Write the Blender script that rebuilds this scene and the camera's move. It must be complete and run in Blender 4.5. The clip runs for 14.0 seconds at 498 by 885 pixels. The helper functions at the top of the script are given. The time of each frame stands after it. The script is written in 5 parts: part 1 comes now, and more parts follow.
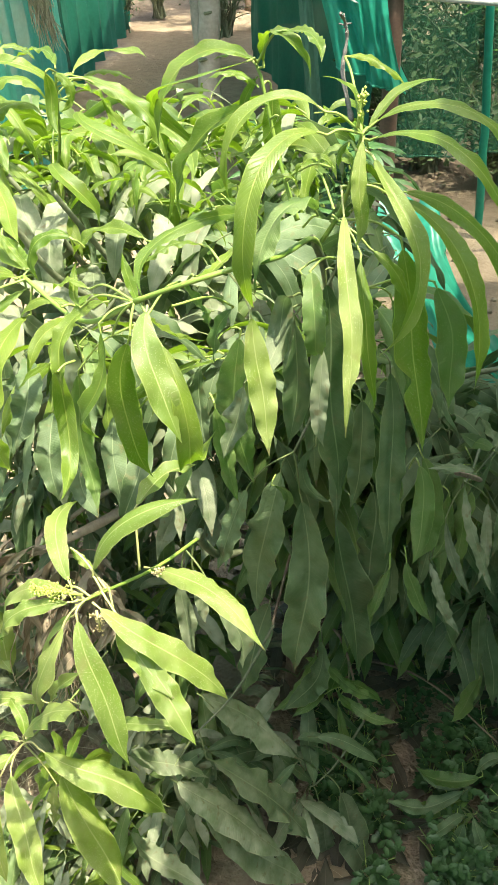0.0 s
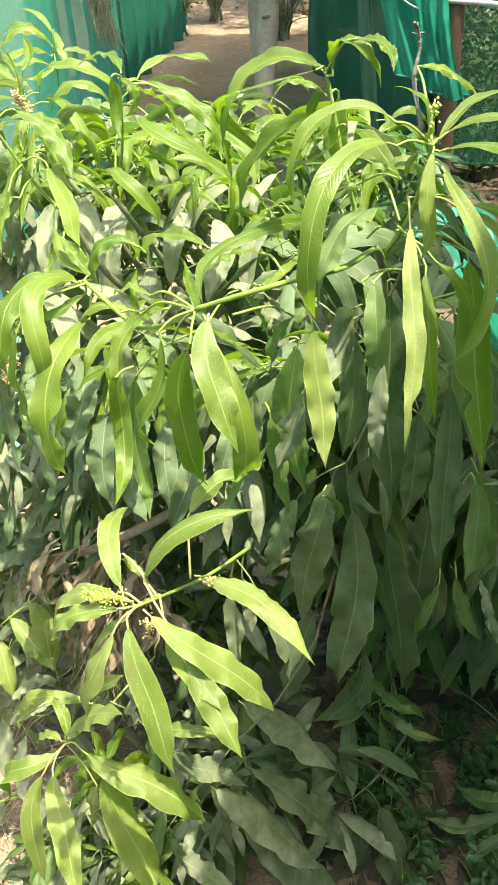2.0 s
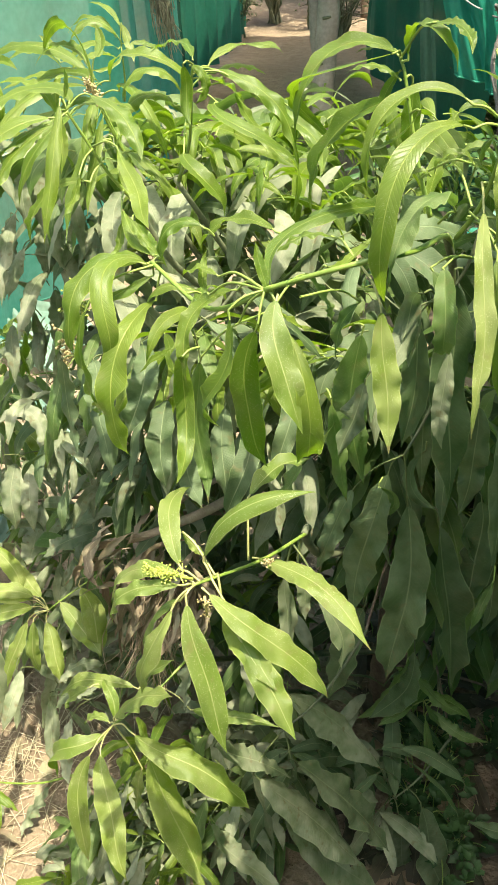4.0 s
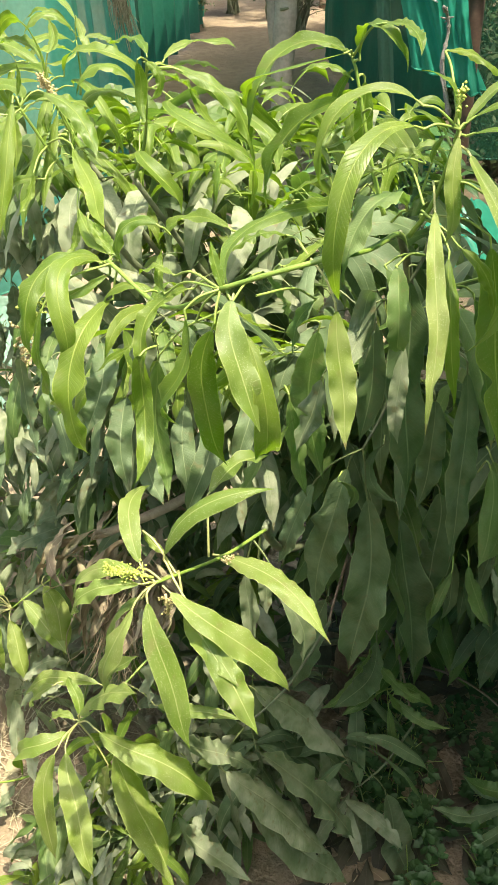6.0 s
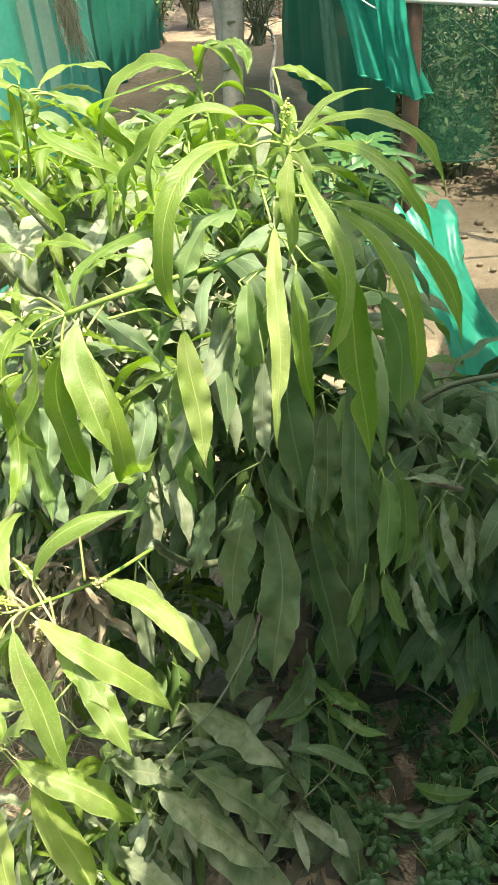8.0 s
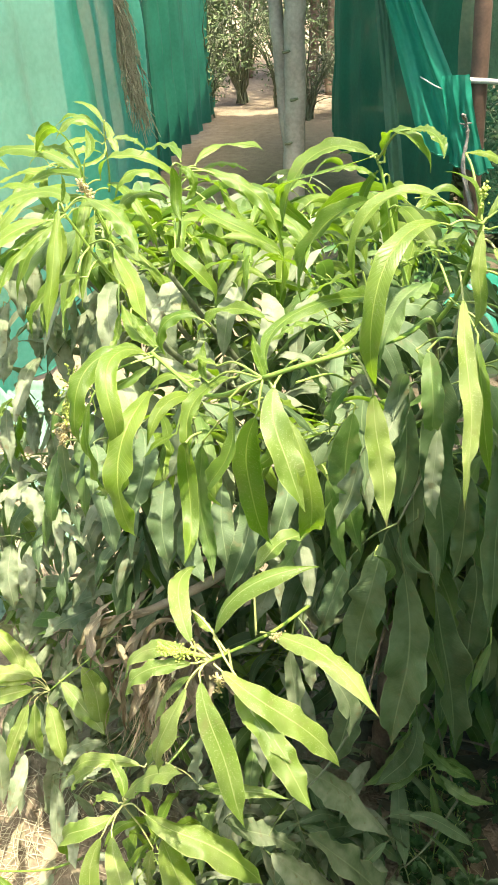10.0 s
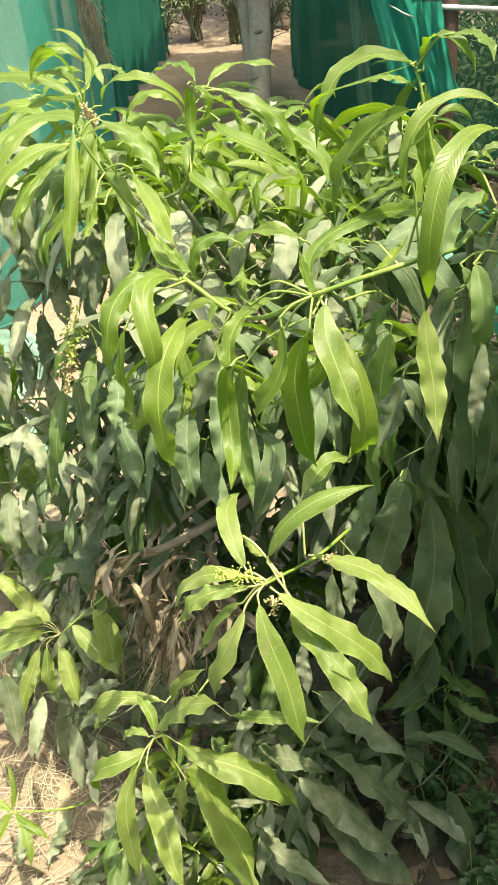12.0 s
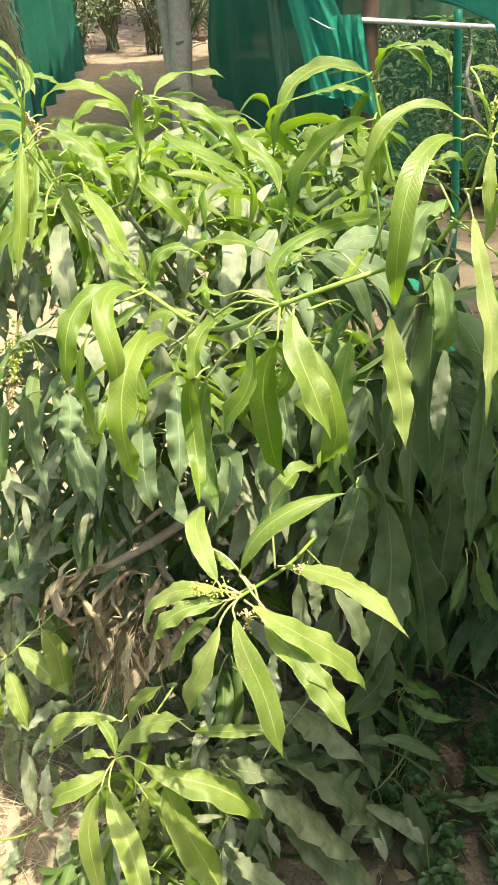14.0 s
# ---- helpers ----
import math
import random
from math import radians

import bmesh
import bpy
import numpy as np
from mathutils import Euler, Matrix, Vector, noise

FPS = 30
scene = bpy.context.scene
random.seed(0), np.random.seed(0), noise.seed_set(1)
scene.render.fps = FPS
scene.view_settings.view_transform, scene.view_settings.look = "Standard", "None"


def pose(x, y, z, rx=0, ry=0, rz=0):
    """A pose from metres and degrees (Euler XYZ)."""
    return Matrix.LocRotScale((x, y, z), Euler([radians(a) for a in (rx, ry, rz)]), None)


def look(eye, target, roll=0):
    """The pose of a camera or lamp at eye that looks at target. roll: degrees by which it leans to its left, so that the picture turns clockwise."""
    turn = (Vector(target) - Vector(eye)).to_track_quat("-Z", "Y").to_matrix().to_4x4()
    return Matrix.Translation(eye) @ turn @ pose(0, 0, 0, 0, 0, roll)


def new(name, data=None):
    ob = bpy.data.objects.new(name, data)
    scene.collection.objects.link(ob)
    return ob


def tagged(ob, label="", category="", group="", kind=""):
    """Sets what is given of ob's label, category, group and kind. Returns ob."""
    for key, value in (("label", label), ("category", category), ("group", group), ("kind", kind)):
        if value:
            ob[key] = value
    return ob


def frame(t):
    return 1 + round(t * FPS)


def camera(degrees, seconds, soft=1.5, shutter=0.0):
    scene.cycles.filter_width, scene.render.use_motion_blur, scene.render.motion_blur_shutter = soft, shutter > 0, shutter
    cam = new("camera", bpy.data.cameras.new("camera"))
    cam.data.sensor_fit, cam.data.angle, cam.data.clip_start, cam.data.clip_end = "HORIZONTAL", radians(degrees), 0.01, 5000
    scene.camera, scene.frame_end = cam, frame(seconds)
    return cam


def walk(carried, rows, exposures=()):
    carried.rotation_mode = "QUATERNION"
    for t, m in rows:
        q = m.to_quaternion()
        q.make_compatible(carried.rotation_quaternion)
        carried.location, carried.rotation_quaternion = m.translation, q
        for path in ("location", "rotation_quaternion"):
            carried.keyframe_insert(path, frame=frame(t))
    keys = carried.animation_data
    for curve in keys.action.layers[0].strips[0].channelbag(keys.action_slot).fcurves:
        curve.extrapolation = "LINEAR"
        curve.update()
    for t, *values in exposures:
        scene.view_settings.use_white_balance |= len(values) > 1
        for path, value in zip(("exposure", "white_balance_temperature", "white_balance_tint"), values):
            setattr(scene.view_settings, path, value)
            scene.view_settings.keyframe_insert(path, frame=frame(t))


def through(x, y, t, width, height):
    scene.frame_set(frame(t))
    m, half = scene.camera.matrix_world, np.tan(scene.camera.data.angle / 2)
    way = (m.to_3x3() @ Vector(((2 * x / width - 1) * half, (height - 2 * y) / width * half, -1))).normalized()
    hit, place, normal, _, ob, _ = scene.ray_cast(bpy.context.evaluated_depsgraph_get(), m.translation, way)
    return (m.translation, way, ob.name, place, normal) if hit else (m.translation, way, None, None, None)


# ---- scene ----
cam = camera(32.3, 14.0, soft=1.1, shutter=0.12)
PATH = [
    (0, (0.068, 0.016, 1.667), (-0.068, 1.643, 0.512), -1.3),
    (0.5, (0.065, 0.019, 1.664), (-0.077, 1.642, 0.505), -1.4),
    (1, (0.055, 0.019, 1.663), (-0.096, 1.639, 0.498), -1.4),
    (1.5, (0.057, 0.022, 1.67), (-0.113, 1.638, 0.504), -1.3),
    (2, (0.054, 0.025, 1.669), (-0.179, 1.646, 0.521), -1.4),
    (2.5, (0.038, 0.018, 1.667), (-0.273, 1.634, 0.531), -1.4),
    (2.7, (0.033, 0.013, 1.664), (-0.301, 1.627, 0.532), -1.5),
    (5, (0.041, 0.008, 1.654), (-0.283, 1.609, 0.499), -1.5),
    (5.5, (0.038, 0.007, 1.664), (-0.257, 1.608, 0.502), -1.2),
    (6, (0.044, 0.009, 1.663), (-0.206, 1.621, 0.505), -0.7),
    (6.5, (0.053, 0.013, 1.665), (-0.177, 1.627, 0.506), -0.6),
    (7, (0.078, 0.014, 1.663), (-0.117, 1.641, 0.515), -1.3),
    (7.2, (0.1, 0.017, 1.665), (-0.094, 1.642, 0.515), -1.3),
    (9.3, (0.187, 0.034, 1.67), (-0.132, 1.697, 0.605), -7.1),
    (9.5, (0.14, 0.023, 1.689), (-0.186, 1.694, 0.639), -5.3),
    (10, (0.025, -0.019, 1.69), (-0.277, 1.678, 0.675), -3.1),
    (10.5, (-0.041, -0.071, 1.688), (-0.315, 1.638, 0.686), -2.3),
    (11, (-0.075, -0.104, 1.671), (-0.317, 1.611, 0.67), -1.9),
    (11.5, (-0.05, -0.082, 1.679), (-0.272, 1.614, 0.643), -2.3),
    (12, (-0.057, -0.032, 1.667), (-0.268, 1.611, 0.547), -3.7),
    (12.5, (-0.085, 0.025, 1.648), (-0.154, 1.635, 0.463), -1.4),
    (13, (-0.126, 0.027, 1.637), (-0.047, 1.628, 0.441), 2.0),
    (13.5, (-0.109, -0.015, 1.65), (-0.085, 1.633, 0.516), 0.5),
    (14, (-0.098, -0.026, 1.666), (-0.136, 1.638, 0.556), -2.1),
]
walk(cam, [(t, look(eye, target, roll)) for t, eye, target, roll in PATH], [(0, 2.03, 6650, 2), (1, 2.06, 6700, 2), (2.5, 1.85, 6800, 3), (5, 1.58, 6950, 4), (5.5, 1.63, 6950, 4), (6.5, 1.76, 6850, 3), (7.2, 1.91, 6750, 2), (9.3, 2.16, 6650, 1), (9.6, 2.15, 6650, 1), (10, 2.06, 6800, 2), (10.5, 1.91, 6850, 3), (11, 1.88, 6900, 4), (12, 1.71, 6950, 4), (12.5, 1.67, 6950, 4), (13, 1.76, 6950, 4), (14, 1.88, 6950, 5)])

# ---- light ----
SUN_DIR = Vector((0.27, -0.20, 1.0)).normalized()
world = bpy.data.worlds.new("sky")
scene.world = world
world.use_nodes = True
wn = world.node_tree.nodes
sky = wn.new("ShaderNodeTexSky")
sky.sky_type = "NISHITA"
sky.sun_disc = False
sky.sun_elevation = math.asin(SUN_DIR.z)
sky.sun_rotation = math.atan2(SUN_DIR.x, SUN_DIR.y)
sky.dust_density = 5.0
sky.air_density = 0.8
world.node_tree.links.new(sky.outputs[0], wn["Background"].inputs[0])
wn["Background"].inputs[1].default_value = 0.17
sun_data = bpy.data.lights.new("sun", "SUN")
sun_data.energy, sun_data.angle, sun_data.color = 3.4, radians(0.55), (1.0, 0.93, 0.78)
sun_lamp = new("sun", sun_data)
sun_lamp.matrix_world = look(SUN_DIR * 20, (0, 0, 0))


# ---- materials ----
def material(name):
    m = bpy.data.materials.new(name)
    m.use_nodes = True
    nt = m.node_tree
    return m, nt, nt.nodes["Principled BSDF"], nt.nodes["Material Output"]


def node(nt, kind, **values):
    n = nt.nodes.new(kind)
    for key, value in values.items():
        n.inputs[key].default_value = value
    return n


def calc(nt, op, a, b=None, c=None):
    n = nt.nodes.new("ShaderNodeMath")
    n.operation = op
    for i, v in enumerate((a, b, c)):
        if v is None:
            continue
        if isinstance(v, (int, float)):
            n.inputs[i].default_value = v
        else:
            nt.links.new(v, n.inputs[i])
    return n.outputs[0]


def blend(nt, fac, a, b):
    n = nt.nodes.new("ShaderNodeMix")
    n.data_type = "RGBA"
    for i, v in ((0, fac), (6, a), (7, b)):
        if isinstance(v, (int, float)):
            n.inputs[i].default_value = v
        elif isinstance(v, tuple):
            n.inputs[i].default_value = (*v, 1)
        else:
            nt.links.new(v, n.inputs[i])
    return n.outputs[2]


def spots(nt, vec, scale, detail=3.0, lo=0.4, hi=0.6):
    t = node(nt, "ShaderNodeTexNoise", Scale=scale, Detail=detail)
    nt.links.new(vec, t.inputs["Vector"])
    r = nt.nodes.new("ShaderNodeMapRange")
    r.inputs[1].default_value, r.inputs[2].default_value = lo, hi
    nt.links.new(t.outputs[0], r.inputs[0])
    return r.outputs[0]


def relief(nt, bsdf, height, strength, distance):
    b = node(nt, "ShaderNodeBump", Strength=strength, Distance=distance)
    nt.links.new(height, b.inputs["Height"])
    nt.links.new(b.outputs[0], bsdf.inputs["Normal"])
    return b


def leaf_material(name, dark, light, vein, dust, specks, glow, rough, thin=0.34, islands=False, powder=(0.30, 0.345, 0.19), ribbed=0.4):
    """A leaf: two greens by chance, pale midrib and side veins, dust film, dried droplet specks, light shining through."""
    m, nt, bsdf, out = material(name)
    uv = nt.nodes.new("ShaderNodeUVMap")
    sep = nt.nodes.new("ShaderNodeSeparateXYZ")
    nt.links.new(uv.outputs[0], sep.inputs[0])
    across = calc(nt, "MULTIPLY", calc(nt, "ABSOLUTE", calc(nt, "SUBTRACT", sep.outputs[0], 0.5)), 2.0)
    rib = calc(nt, "SUBTRACT", 1.0, calc(nt, "SMOOTH_MIN", 1.0, calc(nt, "MULTIPLY", across, 16.0), 0.2))
    rib = calc(nt, "MAXIMUM", rib, 0.0)
    co = nt.nodes.new("ShaderNodeTexCoord").outputs["Object"]
    drift = calc(nt, "MULTIPLY", spots(nt, co, 18.0, 2.0, 0.2, 0.8), 0.05)
    wave = calc(nt, "SINE", calc(nt, "MULTIPLY", calc(nt, "ADD", drift, calc(nt, "SUBTRACT", sep.outputs[1], calc(nt, "MULTIPLY", across, 0.075))), 235.0))
    veins = calc(nt, "POWER", calc(nt, "MULTIPLY", calc(nt, "ADD", wave, 1.0), 0.5), 10.0)
    if islands:
        chance = nt.nodes.new("ShaderNodeNewGeometry").outputs["Random Per Island"]
    else:
        chance = nt.nodes.new("ShaderNodeObjectInfo").outputs["Random"]
    colour = blend(nt, chance, dark, light)
    colour = blend(nt, calc(nt, "MULTIPLY", spots(nt, co, 22.0, 4.0, 0.38, 0.68), 0.45), colour, tuple(0.62 * v for v in dark))
    colour = blend(nt, calc(nt, "MULTIPLY", veins, 0.05 + 0.07 * ribbed), colour, vein)
    colour = blend(nt, calc(nt, "MULTIPLY", rib, 0.95), colour, vein)
    margin = calc(nt, "GREATER_THAN", across, 0.95)
    colour = blend(nt, calc(nt, "MULTIPLY", margin, 0.55), colour, vein)
    film = calc(nt, "MULTIPLY", calc(nt, "ADD", calc(nt, "MULTIPLY", spots(nt, co, 55.0, 5.0, 0.25, 0.75), 0.65), calc(nt, "MULTIPLY", spots(nt, co, 19.0, 3.0, 0.42, 0.62), 0.4)), dust)
    film = calc(nt, "MULTIPLY", film, calc(nt, "ADD", 0.55, calc(nt, "MULTIPLY", chance, 0.7)))
    shade = blend(nt, film, colour, powder)
    vor = node(nt, "ShaderNodeTexVoronoi", Scale=880.0)
    nt.links.new(co, vor.inputs["Vector"])
    size = nt.nodes.new("ShaderNodeSeparateXYZ")
    nt.links.new(vor.outputs["Color"], size.inputs[0])
    dot = calc(nt, "LESS_THAN", vor.outputs["Distance"], calc(nt, "SUBTRACT", calc(nt, "MULTIPLY", size.outputs[0], 0.55), 0.12))
    dot = calc(nt, "MULTIPLY", calc(nt, "MULTIPLY", dot, spots(nt, co, 30.0, 2.0, 0.34, 0.54)), specks)
    shade = blend(nt, dot, shade, (0.58, 0.60, 0.30))
    scorch = calc(nt, "MULTIPLY", spots(nt, co, 75.0, 5.0, 0.60, 0.70), 0.12 + dust * 0.55)
    tip = calc(nt, "MULTIPLY", calc(nt, "GREATER_THAN", calc(nt, "ADD", sep.outputs[1], calc(nt, "MULTIPLY", spots(nt, co, 70.0, 3.0, 0.3, 0.7), 0.05)), 0.985), calc(nt, "GREATER_THAN", chance, 0.45))
    shade = blend(nt, calc(nt, "MAXIMUM", scorch, calc(nt, "MULTIPLY", tip, 0.8)), shade, (0.17, 0.125, 0.06))
    nt.links.new(shade, bsdf.inputs["Base Color"])
    r = calc(nt, "ADD", rough, calc(nt, "MULTIPLY", film, 0.5))
    nt.links.new(r, bsdf.inputs["Roughness"])
    bsdf.inputs["Specular IOR Level"].default_value = 0.42
    pillow = calc(nt, "MULTIPLY", spots(nt, co, 90.0, 3.0, 0.3, 0.7), 0.5)
    h = calc(nt, "SUBTRACT", pillow, calc(nt, "ADD", calc(nt, "MULTIPLY", veins, ribbed), calc(nt, "MULTIPLY", rib, 1.2)))
    relief(nt, bsdf, h, 0.26 + 0.2 * ribbed, 0.0013)
    tl = nt.nodes.new("ShaderNodeBsdfTranslucent")
    nt.links.new(blend(nt, calc(nt, "MULTIPLY", film, 0.5), blend(nt, calc(nt, "MULTIPLY", rib, 0.5), glow, vein), (0.2, 0.22, 0.11)), tl.inputs["Color"])
    mix = nt.nodes.new("ShaderNodeMixShader")
    mix.inputs[0].default_value = thin
    nt.links.new(bsdf.outputs[0], mix.inputs[1])
    nt.links.new(tl.outputs[0], mix.inputs[2])
    nt.links.new(mix.outputs[0], out.inputs["Surface"])
    return m


YOUNG = dict(powder=(0.31, 0.33, 0.10), dark=(0.058, 0.120, 0.008), light=(0.120, 0.185, 0.016), vein=(0.36, 0.42, 0.085), dust=0.21, specks=0.35, glow=(0.25, 0.42, 0.010), rough=0.37, thin=0.38, ribbed=0.55)
MATURE = dict(dark=(0.045, 0.100, 0.015), light=(0.090, 0.160, 0.022), vein=(0.22, 0.30, 0.08), dust=0.34, specks=0.2, glow=(0.16, 0.30, 0.03), rough=0.48, thin=0.34)
OLD = dict(dark=(0.038, 0.072, 0.020), light=(0.062, 0.105, 0.030), vein=(0.21, 0.26, 0.12), powder=(0.255, 0.325, 0.190), dust=0.50, specks=0.1, glow=(0.10, 0.19, 0.04), rough=0.5, thin=0.26)
BRIGHT = dict(YOUNG, dark=(0.095, 0.160, 0.020), light=(0.165, 0.225, 0.034), vein=(0.42, 0.46, 0.16), dust=0.55, powder=(0.34, 0.37, 0.14), specks=0.6, rough=0.42, ribbed=0.2)
leaf_bright = leaf_material("specked_bright_mango_leaf", **BRIGHT)
leaf_young = leaf_material("young_mango_leaf", **YOUNG)
leaf_mature = leaf_material("mature_mango_leaf", **MATURE)
leaf_old = leaf_material("dusty_old_mango_leaf", **OLD)
leaf_young_many = leaf_material("young_leaves", islands=True, **YOUNG)
leaf_mature_many = leaf_material("mature_leaves", islands=True, **MATURE)
leaf_old_many = leaf_material("dusty_leaves", islands=True, **OLD)
leaf_dead = leaf_material("dead_leaf", (0.15, 0.100, 0.066), (0.33, 0.240, 0.165), (0.38, 0.28, 0.19), 0.45, 0.1, (0.22, 0.11, 0.05), 0.6, 0.15, islands=True)
# litter leaf browns taken very dark, putting the tree's shade into the colour
leaf_shade_litter = leaf_material("shade_dark_litter_leaf", (0.030, 0.024, 0.016), (0.075, 0.055, 0.036), (0.09, 0.07, 0.05), 0.15, 0.0, (0.06, 0.04, 0.02), 0.6, 0.1, islands=True)
PALE = dict(OLD, dust=1.0, dark=(0.07, 0.105, 0.040), light=(0.13, 0.17, 0.070), powder=(0.37, 0.385, 0.27), thin=0.3)
leaf_pale = leaf_material("dust_coated_mango_leaf", **PALE)
leaf_pale_many = leaf_material("dust_coated_leaves", islands=True, **PALE)
LEAF = {"bright": leaf_bright, "pale": leaf_pale, "young": leaf_young, "mature": leaf_mature, "old": leaf_old}
LEAVES = {"pale": leaf_pale_many, "young": leaf_young_many, "mature": leaf_mature_many, "old": leaf_old_many, "dead": leaf_dead}


def plain(name, dark, light, scale, rough, bump=0.3, depth=0.003, detail=6.0, metal=0.0):
    """An opaque, mottled surface at two scales."""
    m, nt, bsdf, out = material(name)
    co = nt.nodes.new("ShaderNodeTexCoord").outputs["Object"]
    a = spots(nt, co, scale, detail, 0.3, 0.7)
    b = spots(nt, co, scale * 6.5, 3.0, 0.35, 0.65)
    f = calc(nt, "ADD", calc(nt, "MULTIPLY", a, 0.65), calc(nt, "MULTIPLY", b, 0.35))
    nt.links.new(blend(nt, f, dark, light), bsdf.inputs["Base Color"])
    bsdf.inputs["Roughness"].default_value, bsdf.inputs["Metallic"].default_value = rough, metal
    relief(nt, bsdf, f, bump, depth)
    return m


bark_green = plain("green_shoot_bark", (0.12, 0.20, 0.03), (0.24, 0.32, 0.06), 40.0, 0.45, 0.2, 0.001)
bark_grey = plain("grey_green_bark", (0.075, 0.088, 0.045), (0.17, 0.18, 0.105), 30.0, 0.7, 0.4, 0.002)
bark_brown = plain("brown_bark", (0.10, 0.065, 0.045), (0.24, 0.17, 0.12), 25.0, 0.8, 0.5, 0.003)
bark_pale = plain("pale_trunk_bark", (0.22, 0.20, 0.165), (0.42, 0.385, 0.32), 9.0, 0.8, 0.4, 0.004)
petiole_mat = plain("petiole_green", (0.17, 0.25, 0.045), (0.30, 0.36, 0.09), 60.0, 0.5, 0.1, 0.001)
petiole_dull = plain("dull_petiole", (0.075, 0.100, 0.030), (0.14, 0.165, 0.055), 60.0, 0.6, 0.1, 0.001)
petiole_pale = plain("pale_petiole", (0.30, 0.30, 0.10), (0.42, 0.40, 0.17), 60.0, 0.5, 0.1, 0.001)
bud_mat = plain("flower_bud_yellow", (0.34, 0.42, 0.06), (0.55, 0.58, 0.14), 200.0, 0.6, 0.3, 0.001)
dry_mat = plain("dry_flower_brown", (0.32, 0.24, 0.10), (0.60, 0.50, 0.26), 150.0, 0.8, 0.3, 0.001)
grey_dry_mat = plain("withered_grey", (0.07, 0.06, 0.055), (0.22, 0.20, 0.18), 120.0, 0.85, 0.4, 0.001)
twig_mat = plain("dry_twig_brown", (0.24, 0.175, 0.115), (0.46, 0.36, 0.25), 80.0, 0.8, 0.3, 0.001)
straw_mat = plain("dry_straw", (0.36, 0.30, 0.19), (0.56, 0.48, 0.33), 30.0, 0.75, 0.2, 0.001)
pole_mat = plain("rusty_brown_pole_paint", (0.06, 0.034, 0.024), (0.13, 0.075, 0.052), 14.0, 0.65, 0.3, 0.002)
rail_mat = plain("weathered_grey_pipe", (0.34, 0.33, 0.31), (0.62, 0.60, 0.56), 20.0, 0.5, 0.2, 0.001)
weed_mat = plain("weed_green", (0.017, 0.050, 0.011), (0.040, 0.095, 0.022), 60.0, 0.5, 0.2, 0.001)
# darker copy of the fingered plants' green, with shade put into the colour
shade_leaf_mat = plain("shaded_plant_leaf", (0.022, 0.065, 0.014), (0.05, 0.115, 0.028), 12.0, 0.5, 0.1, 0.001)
far_leaf_mat = plain("far_shrub_leaf", (0.06, 0.10, 0.03), (0.16, 0.20, 0.08), 3.0, 0.6, 0.1, 0.001)
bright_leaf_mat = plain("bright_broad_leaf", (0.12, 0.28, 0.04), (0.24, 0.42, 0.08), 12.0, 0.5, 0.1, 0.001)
stone_mat = plain("pale_clod", (0.18, 0.13, 0.085), (0.34, 0.27, 0.19), 30.0, 0.9, 0.5, 0.004)


def soil_material():
    m, nt, bsdf, out = material("dusty_soil")
    co = nt.nodes.new("ShaderNodeTexCoord").outputs["Object"]
    big = spots(nt, co, 1.3, 5.0, 0.35, 0.65)
    mid = spots(nt, co, 14.0, 6.0, 0.35, 0.65)
    fine = spots(nt, co, 120.0, 4.0, 0.3, 0.7)
    c = blend(nt, big, (0.21, 0.155, 0.105), (0.29, 0.225, 0.157))
    c = blend(nt, calc(nt, "MULTIPLY", mid, 0.55), c, (0.15, 0.107, 0.07))
    c = blend(nt, calc(nt, "MULTIPLY", fine, 0.35), c, (0.35, 0.285, 0.205))
    nt.links.new(c, bsdf.inputs["Base Color"])
    bsdf.inputs["Roughness"].default_value = 0.95
    bsdf.inputs["Specular IOR Level"].default_value = 0.16
    relief(nt, bsdf, calc(nt, "ADD", mid, calc(nt, "MULTIPLY", fine, 0.4)), 0.7, 0.012)
    return m


def net_material(name, dark, light, clear, through, sheen):
    """Shade-net cloth: woven plastic tape, partly see-through, lit from behind by the sun."""
    m, nt, bsdf, out = material(name)
    co = nt.nodes.new("ShaderNodeTexCoord").outputs["Object"]
    f = spots(nt, co, 2.2, 5.0, 0.3, 0.7)
    g = spots(nt, co, 40.0, 3.0, 0.35, 0.65)
    weave = node(nt, "ShaderNodeTexNoise", Scale=260.0, Detail=1.0)
    nt.links.new(co, weave.inputs["Vector"])
    c = blend(nt, calc(nt, "ADD", calc(nt, "MULTIPLY", f, 0.7), calc(nt, "MULTIPLY", g, 0.3)), dark, light)
    nt.links.new(c, bsdf.inputs["Base Color"])
    bsdf.inputs["Roughness"].default_value = sheen
    relief(nt, bsdf, weave.outputs[0], 0.2, 0.002)
    tl = nt.nodes.new("ShaderNodeBsdfTranslucent")
    nt.links.new(c, tl.inputs["Color"])
    tp = nt.nodes.new("ShaderNodeBsdfTransparent")
    a = nt.nodes.new("ShaderNodeMixShader")
    a.inputs[0].default_value = through
    nt.links.new(bsdf.outputs[0], a.inputs[1])
    nt.links.new(tl.outputs[0], a.inputs[2])
    b = nt.nodes.new("ShaderNodeMixShader")
    nt.links.new(calc(nt, "MULTIPLY", calc(nt, "ADD", 0.5, weave.outputs[0]), clear), b.inputs[0])
    nt.links.new(a.outputs[0], b.inputs[1])
    nt.links.new(tp.outputs[0], b.inputs[2])
    nt.links.new(b.outputs[0], out.inputs["Surface"])
    return m


